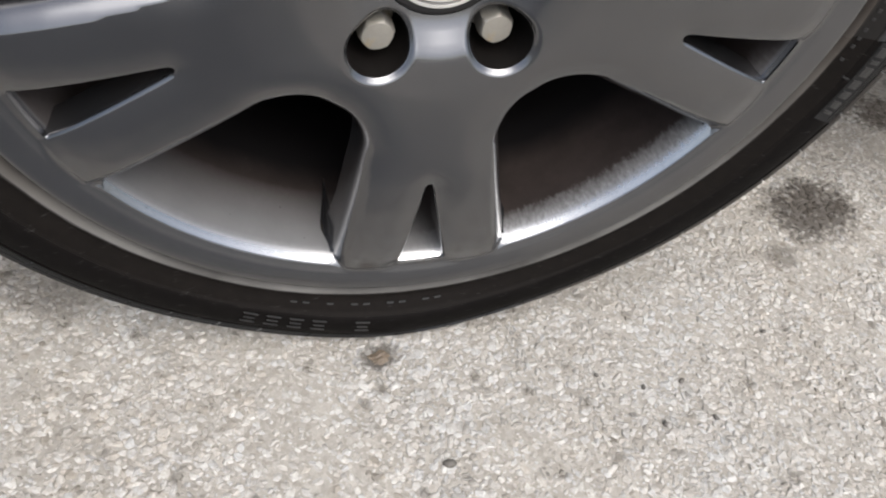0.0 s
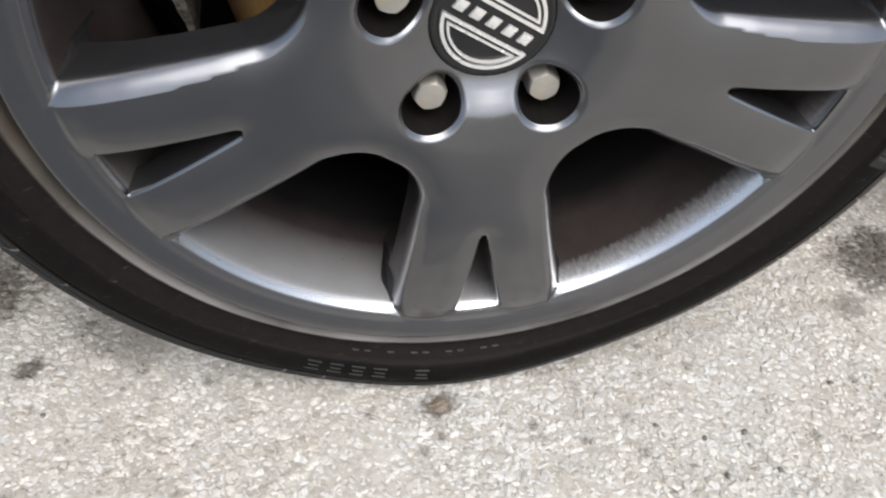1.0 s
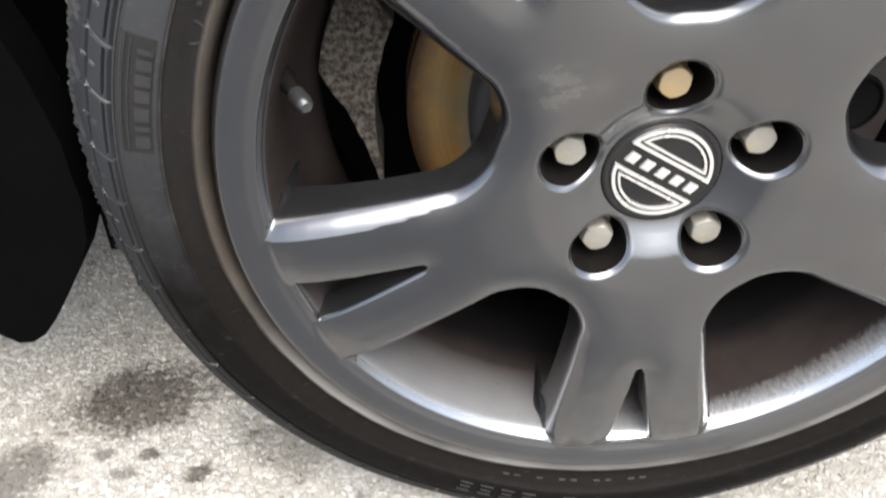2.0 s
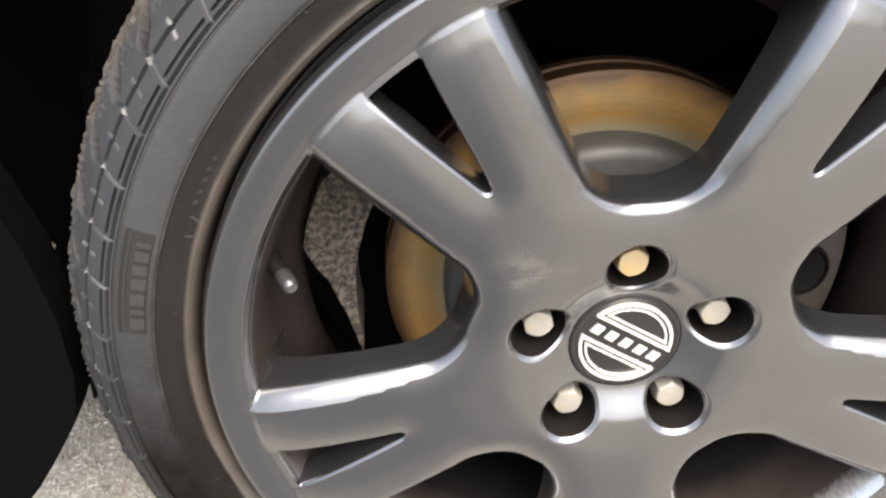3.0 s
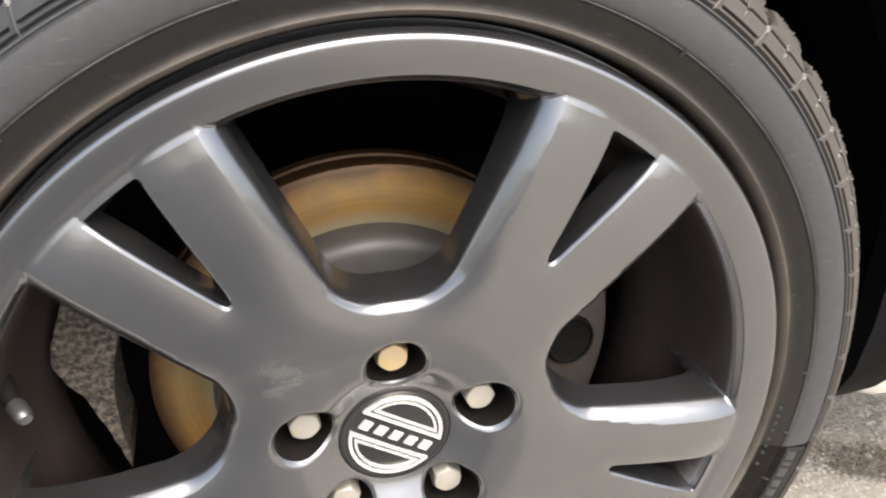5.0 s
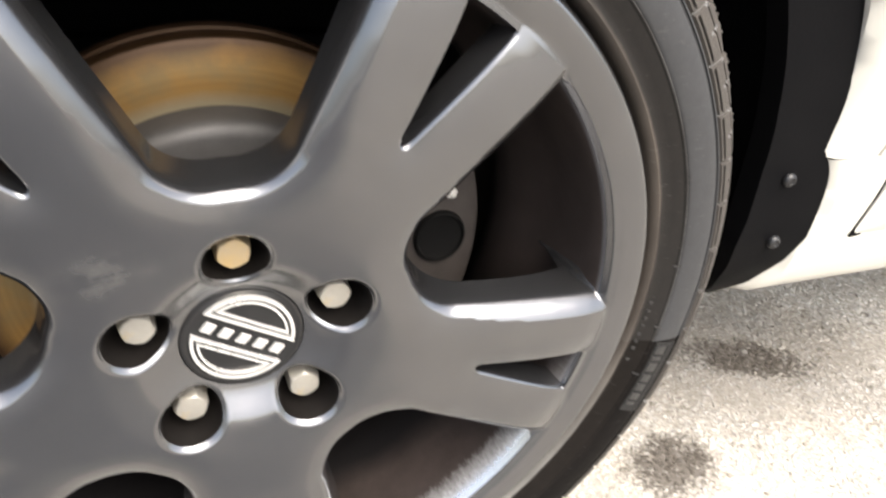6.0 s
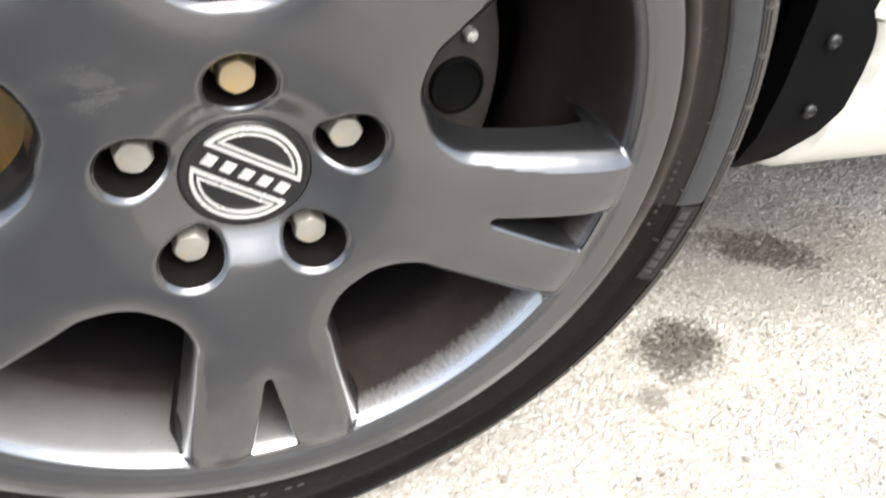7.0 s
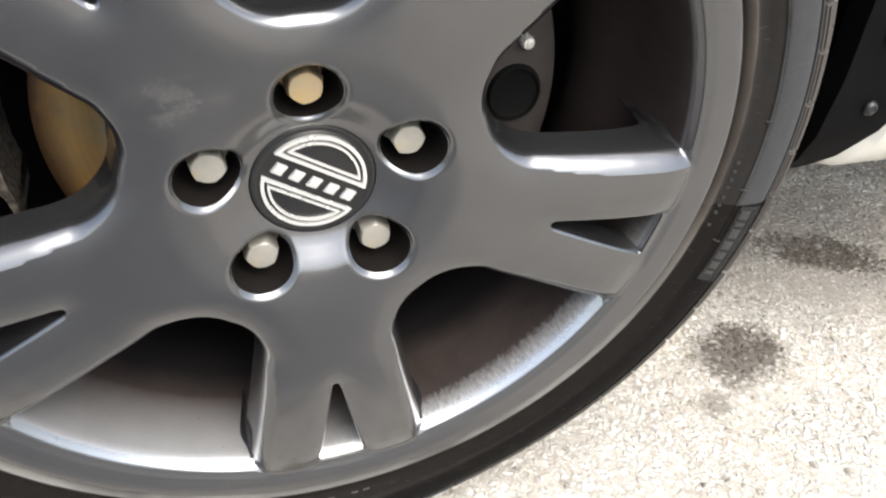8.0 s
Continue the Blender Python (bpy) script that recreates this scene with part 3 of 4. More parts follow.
def wall_depth(r):
    """How thick the casting is behind the face."""
    return float(np.interp(r, [0.06, 0.098, 0.125, 0.155, 0.180, 0.194, 0.202, 0.2075, 0.2166], [0.034, 0.022, 0.014, 0.014, 0.017, 0.020, 0.022, 0.024, 0.026]))


def build_rim():
    win = loops(window, (0, 0.155), WIN_TURN, [0, 0.0001, 0.0003, 0.0006, 0.0012, 0.0020, 0.0030, 0.0042, 0.0056, 0.0070, 0.0084, 0.0098, 0.0110, 0.0124], 500)
    slt = loops(slit, (0, 0.188), SLIT_TURN, [0, 0.00010, 0.00025, 0.00045, 0.0007, 0.0010, 0.0014, 0.0019, 0.0024, 0.0030, 0.0040], 180)
    pck = loops(pocket, (0, R_PCD + 0.001), BOLT_TURN, [0, 0.0006, 0.0013, 0.0021, 0.0030, 0.0040], 110)
    pts, edges, zero = [], [], []
    for group in (win, slt, pck):
        for rings in group:
            for k, R in enumerate(rings):
                b = len(pts)
                pts += [tuple(p) for p in R]
                n = len(R)
                edges += [(b + i, b + (i + 1) % n) for i in range(n)]
                if k == 0:
                    zero.append((b, n))
    fixed = np.array(pts)
    extra = []
    for r, n in [(0.0335, 120), (0.0350, 120), (0.0375, 130), (0.041, 120), (0.046, 120), (0.050, 150), (0.0525, 180), (0.054, 180), (0.0555, 180), (0.058, 160)] + \
            [(r, 700) for r in np.arange(0.2035, 0.2130, 0.0011)] + [(r, 1700) for r in np.arange(0.2132, 0.2216, 0.0005)] + \
            [(r, 360) for r in (0.2225, 0.2240, 0.226, 0.2275, 0.229, 0.2302, 0.2315, 0.2328, 0.234, 0.2349, 0.2357, 0.2363, 0.2369, 0.2373, 0.2377, 0.2380)]:
        a = 2 * np.pi * (np.arange(n) + 0.37) / n
        extra.append(np.stack([r * np.cos(a), r * np.sin(a)], 1))
    for r in np.arange(0.062, 0.2035, 0.0029):
        n = int(2 * np.pi * r / 0.0030)
        a = 2 * np.pi * (np.arange(n) + 0.5 * random.random()) / n
        extra.append(np.stack([r * np.cos(a), r * np.sin(a)], 1))
    E = np.vstack(extra)
    r = np.hypot(*E.T)
    keep = (min_over(window, E, WIN_TURN) > np.where(r > 0.2031, 0.0004, 0.0134)) & (min_over(slit, E, SLIT_TURN) > np.where(r > 0.2031, 0.0004, 0.0052)) & (min_over(pocket, E, BOLT_TURN) > 0.0050)
    E = E[keep]
    # keep clear of the loops
    cell = {}
    for i, p in enumerate(fixed):
        cell.setdefault((int(p[0] // 0.002), int(p[1] // 0.002)), []).append(p)
    ok = []
    for p in E:
        a, b = int(p[0] // 0.002), int(p[1] // 0.002)
        near = any(abs(q[0] - p[0]) + abs(q[1] - p[1]) < 0.0007 for i in (a - 1, a, a + 1) for j in (b - 1, b, b + 1) for q in cell.get((i, j), ()))
        ok.append(not near)
    E = E[np.array(ok)]
    Q, T = cdt(np.vstack([fixed, E]), edges)
    ctr = np.array([(Q[t[0]] + Q[t[1]] + Q[t[2]]) / 3 for t in T])
    rc = np.hypot(*ctr.T)
    solid = (min_over(window, ctr, WIN_TURN) > 0) & (min_over(slit, ctr, SLIT_TURN) > 0) & (min_over(pocket, ctr, BOLT_TURN) > 0) & (rc > 0.0334)
    T = [t for t, s in zip(T, solid) if s]
    Q = np.array([(p[0], p[1]) for p in Q])
    H = face_height(Q)
    V = [(x, -h, z) for (x, z), h in zip(Q, H)]
    F = []
    for a, b, c in T:
        area = (Q[b][0] - Q[a][0]) * (Q[c][1] - Q[a][1]) - (Q[b][1] - Q[a][1]) * (Q[c][0] - Q[a][0])
        F.append((a, b, c) if area > 0 else (a, c, b))
    dirty = []
    # walls of the openings: several rings going in with a little draft
    for w, (b, n) in enumerate(zero):
        ring = np.array([Q[b + i] for i in range(n)])
        C = ring.mean(0)
        kind = 0 if w < 5 else 1 if w < 10 else 2
        prev = list(range(b, b + n))
        for depth, draft in ([(0.10, 0.0004), (0.35, 0.0010), (0.7, 0.0019), (1.0, 0.0028)] if kind == 0 else
                             [(0.0015, 0.0002), (0.008, 0.0008), (0.0185, 0.0016)] if kind == 1 else [(0.001, 0.0002), (0.012, 0.0006)]):
            k = len(V)
            d = C - ring
            L = np.linalg.norm(d, axis=1)[:, None]
            R = ring + d / L * draft
            if kind == 1:
                outer = (np.hypot(*ring.T) > 0.2134 - 0.0012)[:, None]
                R = np.where(outer, ring * (1 + 0.010 * min(depth / 0.008, 1.0)), R)   # the slit's outer end opens onto the barrel
            if kind == 0:
                far = (np.hypot(*ring.T) > R_WIN - 0.002)[:, None]
                R = np.where(far, ring * 1.002, R)
            for i in range(n):
                y = 0.030 if kind == 2 and depth > 0.01 else -H[b + i] + depth * (wall_depth(math.hypot(*ring[i])) if kind == 0 else 0.3 if kind == 1 and outer[i] else 1.0)
                V.append((R[i][0], y, R[i][1]))
            for i in range(n):
                j = (i + 1) % n
                F.append((prev[j], prev[i], k + i, k + j))
            prev = list(range(k, k + n))
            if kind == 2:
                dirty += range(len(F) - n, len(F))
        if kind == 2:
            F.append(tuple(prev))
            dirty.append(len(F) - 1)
    # back of the spokes
    k = len(V)
    V += [(x, (-h + wall_depth(math.hypot(x, z)) if math.hypot(x, z) < 0.200 else 0.004), z) for (x, z), h in zip(Q, H)]
    F += [(k + a, k + c, k + b) for a, b, c in (f for f in F[:len(T)])]
    me = mesh("rim_face", V, F, ALLOY, 50)
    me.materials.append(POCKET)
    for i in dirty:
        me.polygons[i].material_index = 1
    # the face shades by its true slope, whatever triangles it is cut into
    e = 0.00015
    gx = (face_height(Q + (e, 0)) - face_height(Q - (e, 0))) / (2 * e)
    gz = (face_height(Q + (0, e)) - face_height(Q - (0, e))) / (2 * e)
    N = np.stack([-gx, -np.ones(len(Q)), -gz], 1)
    N /= np.linalg.norm(N, axis=1)[:, None]
    ids = np.empty(len(me.loops), np.int32)
    me.loops.foreach_get("vertex_index", ids)
    normals = np.zeros((len(ids), 3))
    normals[:3 * len(T)] = N[ids[:3 * len(T)]]
    me.normals_split_custom_set(normals.tolist())
    return me


part("rim_face", build_rim(), wheel, "satin dark grey painted alloy spokes, scuffed near the hub")

barrel_profile = [(0.2166, -0.0132), (0.2159, -0.0121), (0.2145, -0.0106), (0.2131, -0.0083), (0.2119, -0.0053), (0.2108, -0.0012), (0.2098, 0.0042), (0.2088, 0.012), (0.2070, 0.025), (0.2050, 0.04), (0.2020, 0.052), (0.1975, 0.062), (0.192, 0.075), (0.190, 0.095),
                  (0.195, 0.115), (0.204, 0.125), (0.2065, 0.16), (0.210, 0.178), (0.222, 0.184), (0.236, 0.187), (0.238, 0.19), (0.236, 0.194),
                  (0.222, 0.19), (0.2185, 0.16), (0.212, 0.12), (0.198, 0.10), (0.198, 0.08), (0.212, 0.05), (0.218, 0.02), (0.222, 0.0), (0.2360, -0.006), (0.2378, -0.0125)]
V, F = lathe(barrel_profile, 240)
part("rim_barrel", mesh("rim_barrel", V, F, BARREL, 45), wheel, "bright inner rim barrel streaked with brown brake dust, its sheen and deep shade painted in")


def gusset(side, a):
    """The cast fillet where one flank of a spoke runs into the barrel, thinning out towards the back."""
    P = np.array(barrel_profile[1:13])
    c, sn = math.cos(WIN_HALF), math.sin(WIN_HALF)
    V, m = [], 7
    ys = np.linspace(-0.0070, 0.050, 24)
    for y in ys:
        R = float(np.interp(y, P[:, 1], P[:, 0]))
        lo, hi = 0.15, 0.22                      # where the flank meets the barrel
        for _ in range(40):
            z = (lo + hi) / 2
            x = (z - 0.0453) * sn / c - 0.0016
            lo, hi = (z, hi) if math.hypot(x, z) < R else (lo, z)
        w = 0.0080 * float(1 - 0.97 * sstep(0.008, 0.050, y)) * float(0.12 + 0.88 * sstep(-0.0070, 0.012, y))
        ang = math.atan2(x, z)
        W = np.array((x - sn * w + 0.0022 * c, z - c * w - 0.0022 * sn))
        B = np.array(((R + 0.0010) * math.sin(ang - w / R), (R + 0.0010) * math.cos(ang - w / R)))
        C = np.array((x, z))
        for k in range(m):
            t = k / (m - 1)
            q = (1 - t) ** 2 * W + 2 * t * (1 - t) * C + t * t * B
            q = turned(np.array([[side * q[0], q[1]]]), -a)[0]
            V.append((q[0], y, q[1]))
    F = [(i * m + k, i * m + k + 1, (i + 1) * m + k + 1, (i + 1) * m + k) for i in range(len(ys) - 1) for k in range(m - 1)]
    return V, F


for a in WIN_TURN:
    for side in (1, -1):
        part("spoke_fillet", mesh("spoke_fillet", *gusset(side, a), ALLOY, 60), wheel)


# ---- centre cap and badge
V, F = disc_cap([(0.0338, 0.012), (0.0338, 0.0045), (0.0334, 0.0028), (0.0325, 0.0014), (0.0312, 0.0010), (0.0300, 0.0014), (0.0292, 0.0016), (0.020, 0.0010), (0.010, 0.0006), (0, 0.0005)], 96)
cap = part("centre_cap", mesh("centre_cap", V, F, CAP, 40), wheel, "black round centre cap with silver badge")
BADGE = pose(0, 0, 0, 0, 33, 0)


def d_outline(R, v0, n=40):
    a0 = math.asin(v0 / R)
    A = np.linspace(a0, math.pi - a0, n)
    arc = np.stack([R * np.cos(A), R * np.sin(A)], 1)
    u = np.linspace(-R * math.cos(a0), R * math.cos(a0), 20)[1:-1]
    return np.vstack([arc, np.stack([u, np.full(len(u), v0)], 1)])


def d_frame(R, v0, w, flip):
    o, i = d_outline(R, v0), d_outline(R - w, v0 + w)
    n = len(o)
    V, F = [], []
    for ring, y in ((o, 0.0018), (o, -0.0002), (o * 0.995 + i * 0.005, -0.0005), (o * 0.005 + i * 0.995, -0.0005), (i, -0.0002), (i, 0.0018)):
        V += [(p[0] * flip, y, p[1] * flip) for p in ring]
    for k in range(5):
        F += [(k * n + a, k * n + (a + 1) % n, (k + 1) * n + (a + 1) % n, (k + 1) * n + a) for a in range(n)]
    return V, F


for flip in (1, -1):
    for R, v0, w in ((0.0278, 0.0072, 0.0019), (0.0243, 0.0107, 0.0013)):
        V, F = d_frame(R, v0, w, flip)
        part("badge_outline", mesh("badge_outline", V, F, CHROME, 30), wheel, "silver half-round badge outline", BADGE)
for u in (-0.0205, -0.0103, 0.0, 0.0103, 0.0205):
    V, F = ngon_prism([(u - 0.0034, -0.0031), (u + 0.0024, -0.0031), (u + 0.0034, 0.0031), (u - 0.0024, 0.0031)], -0.0007, 0.0018, 0.0004)
    part("badge_bar", mesh("badge_bar", V, F, CHROME, 30), wheel, "", BADGE)


# ---- wheel bolts
def bolt_mesh():
    n = 48
    V, F = [], []
    for k, (s, y, hexy) in enumerate([(1.28, 0.0235, 0), (1.28, 0.0195, 0), (1.18, 0.0180, 0), (1.0, 0.0178, 1), (1.0, 0.0032, 1), (0.985, 0.0018, 0.8), (0.955, 0.0007, 0.45), (0.90, 0.0, 0.2), (0.5, -0.0002, 0)]):
        for i in range(n):
            a = 2 * math.pi * i / n
            hx = 0.0084 / math.cos((a + math.pi / 6) % (math.pi / 3) - math.pi / 6)
            r = s * (hexy * hx + (1 - hexy) * 0.0090)
            V.append((r * math.cos(a), y, r * math.sin(a)))
        if k:
            F += [((k - 1) * n + i, (k - 1) * n + (i + 1) % n, k * n + (i + 1) % n, k * n + i) for i in range(n)]
    F.append(tuple(range(8 * n, 9 * n)))
    return mesh("wheel_bolt", V, F, BOLT, 40)


bolt = bolt_mesh()
rusty = bolt.copy()
rusty.materials[0] = BOLT_RUSTY
for k, spin in enumerate((10, 47, 22, 5, 33)):
    a = radians(90 + 72 * k)
    part("wheel_bolt", bolt if k else rusty, wheel, "pale zinc-plated hexagonal wheel bolt" if k else "hexagonal wheel bolt browned by rust", pose(R_PCD * math.cos(a), 0.0010, R_PCD * math.sin(a), 0, spin, 0))

# ---- valve stem on the barrel
V, F = disc_cap([(0.0066, 0.004), (0.0064, -0.003), (0.0046, -0.006), (0.0040, -0.015), (0.0036, -0.0165), (0, -0.0166)], 28)
stem_dir = (Vector((-0.1856, -0.003, 0.0540)) - Vector((-0.2000, 0.021, 0.0600))).normalized()
STEM = Matrix.Translation((-0.2000, 0.021, 0.0600)) @ stem_dir.to_track_quat('-Y', 'Z').to_matrix().to_4x4()
valve = part("valve_stem", mesh("valve_stem", V, F, VALVE, 40), wheel, "black rubber valve stem with dust cap", STEM)
V, F = disc_cap([(0.0036, -0.0150), (0.0046, -0.0155), (0.0047, -0.0235), (0.0043, -0.0262), (0.0030, -0.0278), (0, -0.0282)], 28)
part("dust_cap", mesh("dust_cap", V, F, DUST_CAP, 40), valve, "worn grey metal valve dust cap")

# ---------------------------------------------------------------- the tyre
FLAT = -HUB_Z + 0.0006


def settle(V):
    """Flattens the tyre where it stands on the paving and lets its side bulge a little there."""
    V = np.array(V, float)
    up = V[:, 0] * math.sin(SP) + V[:, 2] * math.cos(SP)
    r = np.hypot(V[:, 0], V[:, 2])
    ang = np.degrees(np.arccos(np.clip(-up / np.maximum(r, 1e-6), -1, 1)))
    side = np.exp(-(ang / 17.0) ** 2) * sstep(0.243, 0.272, r)
    V[:, 1] -= np.where(V[:, 1] < 0.09, 0.006, -0.006) * side
    low = np.maximum(FLAT - up, 0)
    V[:, 0] += low * math.sin(SP)
    V[:, 2] += low * math.cos(SP)
    return V


side_profile = [(0.2250, 0.012), (0.2372, 0.008), (0.2392, 0.004), (0.2406, -0.003), (0.2418, -0.0095), (0.2436, -0.0140), (0.2456, -0.0152), (0.2480, -0.0142), (0.2505, -0.0142), (0.2540, -0.0160), (0.2580, -0.0176),
                (0.2602, -0.0183), (0.2608, -0.0193), (0.2613, -0.0197), (0.2618, -0.0193), (0.2624, -0.0197), (0.2640, -0.0203), (0.2690, -0.0207), (0.2740, -0.0205), (0.2790, -0.0196), (0.2803, -0.0190), (0.2808, -0.0178), (0.2818, -0.0177), (0.2824, -0.0187), (0.2832, -0.0184)]
V, F = lathe(side_profile, 360)
back = [(0.2832, 0.1995), (0.270, 0.206), (0.25, 0.2), (0.2384, 0.188), (0.228, 0.175)]
V2, F2 = lathe(back, 180)
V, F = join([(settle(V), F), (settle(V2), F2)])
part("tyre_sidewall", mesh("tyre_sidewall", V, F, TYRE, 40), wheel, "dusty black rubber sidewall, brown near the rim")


def build_tread():
    # block edges round the tyre: the first few as they stand beside the wheel, the rest evenly uneven
    rng = np.random.RandomState(4)
    first, second = rng.uniform(0.85, 1.17, 14), rng.uniform(0.85, 1.17, 36)
    bounds = np.concatenate([[27.7, 34.6], 42.2 + 91.7 * np.concatenate([[0], np.cumsum(first) / first.sum()]), [141.4, 146.8, 152.8], 158.9 + 228.8 * np.concatenate([[0], np.cumsum(second) / second.sum()])])
    pitches, per = len(bounds) - 1, 38
    n = pitches * per
    prof = np.array([(0.2832, -0.0184), (0.2890, -0.0168), (0.2945, -0.0132), (0.2998, -0.0075), (0.3046, 0.0000), (0.3088, 0.0085), (0.3122, 0.0185), (0.3147, 0.0300), (0.3164, 0.0430), (0.3175, 0.0570), (0.3180, 0.0700),
                     (0.3181, 0.0800), (0.3181, 0.0900), (0.3175, 0.112), (0.3157, 0.128), (0.3146, 0.142), (0.3128, 0.154), (0.3090, 0.168), (0.303, 0.181), (0.294, 0.192), (0.2832, 0.1995)])
    L = np.concatenate([[0], np.cumsum(np.hypot(*np.diff(prof, axis=0).T))])
    s = np.unique(np.concatenate([np.arange(0, 0.030, 0.0006), np.arange(0.030, 0.075, 0.0012), np.arange(0.075, L[-1], 0.006), [L[-1]]]))
    R, Y = np.interp(s, L, prof[:, 0]), np.interp(s, L, prof[:, 1])
    tr, ty = np.gradient(R, s), np.gradient(Y, s)
    nr, ny = ty, -tr                                   # outward normal in the (r, y) plane
    ph = np.arange(n) / n
    cellpos = np.interp((ph * 360 - 27.7) % 360 + 27.7, bounds, np.arange(pitches + 1))
    cut = np.zeros((n, len(s)))
    lateral = np.zeros((n, len(s)), bool)
    sunk = np.zeros((n, len(s)), bool)
    mm = 0.30 * 2 * np.pi / pitches                    # metres in one pitch
    grit = rng.rand(n, len(s))
    shift = np.zeros(len(s))
    grit = (grit + np.roll(grit, 1, 0) + np.roll(grit, 1, 1) + np.roll(np.roll(grit, 1, 0), 1, 1)) / 4
    for j, q in enumerate(s):
        slant = -0.0052 * min(1.0, max(0.0, 0.0160 - q) / 0.016) + 0.35 * max(0.0, q - 0.020)
        shift[j] = slant / 0.30
        u = cellpos % 1.0
        d_main = np.minimum(u, 1 - u) * mm
        node = math.exp(-((q - 0.0155) / 0.0016) ** 2)
        wide = 0.0008 + 0.0013 * node + 0.0042 * sstep(0.0175, 0.028, q) - 0.0016 * sstep(0.030, 0.040, q)
        deep = 0.0014 + 0.0072 * sstep(0.0175, 0.027, q)
        c = deep * (1 - sstep(wide * 0.70, wide * 1.30, d_main)) * sstep(0.0, 0.0015, q) * (1 if q < 0.095 else 0.5)
        lateral[:, j] = (d_main < wide * 1.2) & (0.0005 < q < 0.0185)
        sunk[:, j] = (d_main < wide * 1.15) & (0.0200 < q < 0.05)
        d_sipe = np.abs(u - 0.5) * mm
        if 0.0090 < q < 0.0200:
            c = np.maximum(c, 0.0010 * (1 - sstep(0.0006, 0.0013, d_sipe)))
            lateral[:, j] |= (d_sipe < 0.0011) & ((q < 0.0135) | (q > 0.0165))
        for at, half, dp in ((0.0012, 0.0006, 0.0022), (0.0045, 0.0006, 0.0022), (0.0155, 0.0009, 0.0040), (0.058, 0.0035, 0.006)):
            hug = dp * (1 - sstep(half * 0.7, half * 1.4, abs(q - at)))
            edge = 1.0 if at > 0.05 or at < 0.003 else (np.minimum(u, 1 - u) * mm > 0.0025)
            c = np.maximum(c, hug * edge)
        if q > 0.026:
            c = c - 0.0060 * np.maximum(grit[:, j] - 0.52, 0) * sstep(0.026, 0.034, q) * sstep(wide * 1.2, wide * 2.0, d_main)
        cut[:, j] = c
    A = 2 * np.pi * ph
    r = R[None, :] - cut * nr[None, :]
    y = Y[None, :] - cut * ny[None, :]
    A = A[:, None] - shift[None, :]
    V = np.stack([r * np.cos(A), y, r * np.sin(A)], -1).reshape(-1, 3)
    m = len(s)
    i = np.arange(n)[:, None]
    j = np.arange(m - 1)[None, :]
    k = (i + 1) % n
    F = np.stack([i * m + j, i * m + j + 1, k * m + j + 1, k * m + j], -1).reshape(-1, 4)
    me = mesh("tyre_tread", settle(V), F, TREAD, 38)
    me.materials.append(GROOVE)
    dusty = (lateral[i, j] & lateral[k, j]).ravel()
    me.materials.append(GROOVE_RUBBER)
    plain = (sunk[i, j] & sunk[k, j]).ravel()
    me.polygons.foreach_set("material_index", np.where(plain, 2, dusty.astype(np.int32)).astype(np.int32))
    return me


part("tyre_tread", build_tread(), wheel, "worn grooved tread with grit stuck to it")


def side_y(r):
    P = np.array(side_profile)
    return float(np.interp(r, P[:, 0], P[:, 1]))


def ring_patch(r0, r1, a0, a1, lift, n=None):
    """A raised patch on the sidewall between two radii and two angles (degrees)."""
    n = n or max(1, int(abs(a1 - a0) / 0.8))
    V, F = [], []
    e = min(0.0005, (r1 - r0) * 0.3)
    inner = [r0 + e * 0.3 + (r1 - r0 - e * 0.6) * i / 7 for i in range(8)] if r1 - r0 > 0.006 else [r0 + e * 0.3, r1 - e * 0.3]
    rows = [(r0, 0.0006)] + [(r, -lift) for r in inner] + [(r1, 0.0006)]
    m = len(rows)
    for i in range(n + 1):
        a = radians(a0 + (a1 - a0) * i / n)
        for r, dy in rows:
            V.append((r * math.cos(a), side_y(r) + dy, r * math.sin(a)))
    for i in range(n):
        F += [(m * i + k, m * i + k + 1, m * i + k + 1 + m, m * i + k + m) for k in range(m - 1)]
    F += [tuple(range(m)), tuple(m * n + k for k in reversed(range(m)))]
    return settle(V), F


def plate(a0, a1):
    part("brand_panel", mesh("brand_panel", *ring_patch(0.2642, 0.2812, a0, a1, 0.0004), PLATE, 40), wheel, "moulded brand panel on the sidewall")
    span = a1 - a0
    bars = [ring_patch(0.2780, 0.2788, a0, a1, 0.0011), ring_patch(0.2752, 0.2760, a0 + 0.03 * span, a1 - 0.03 * span, 0.0011)]
    b = a0 + 0.05 * span
    for width, gap in ((0.085, 0.03), (0.035, 0.03), (0.09, 0.035), (0.08, 0.03), (0.07, 0.03), (0.07, 0.03), (0.03, 0.0)):
        bars.append(ring_patch(0.2653, 0.2724, b, b + span * width * 1.25, 0.0012, 2))
        b += span * (width * 1.25 + gap * 1.5)
    for v, f in bars:
        part("brand_bar", mesh("brand_bar", v, f, EMBOSS, 40), wheel)


ring_v, ring_f = lathe([(0.0052, 0.0004), (0.0054, -0.0003), (0.0060, -0.0003), (0.0062, 0.0004)], 28)
a_ring = radians(156)
part("size_mark", mesh("size_mark", [(x + 0.2515 * math.cos(a_ring), y + side_y(0.2515), z + 0.2515 * math.sin(a_ring)) for x, y, z in ring_v], ring_f, EMBOSS, 40), wheel)
plate(170.4, 157.4)
plate(-11.4, -24.0)
for a in (-98.5, -105.0, -108.4, -111.8, -115.2):
    for r0, r1, w in ((0.2652, 0.2659, 1.05), (0.2690, 0.2697, 0.8), (0.2732, 0.2740, 1.0)):
        part("size_mark", mesh("size_mark", *ring_patch(r0, r1, a - w, a + w, 0.0011, 3), EMBOSS, 40), wheel)
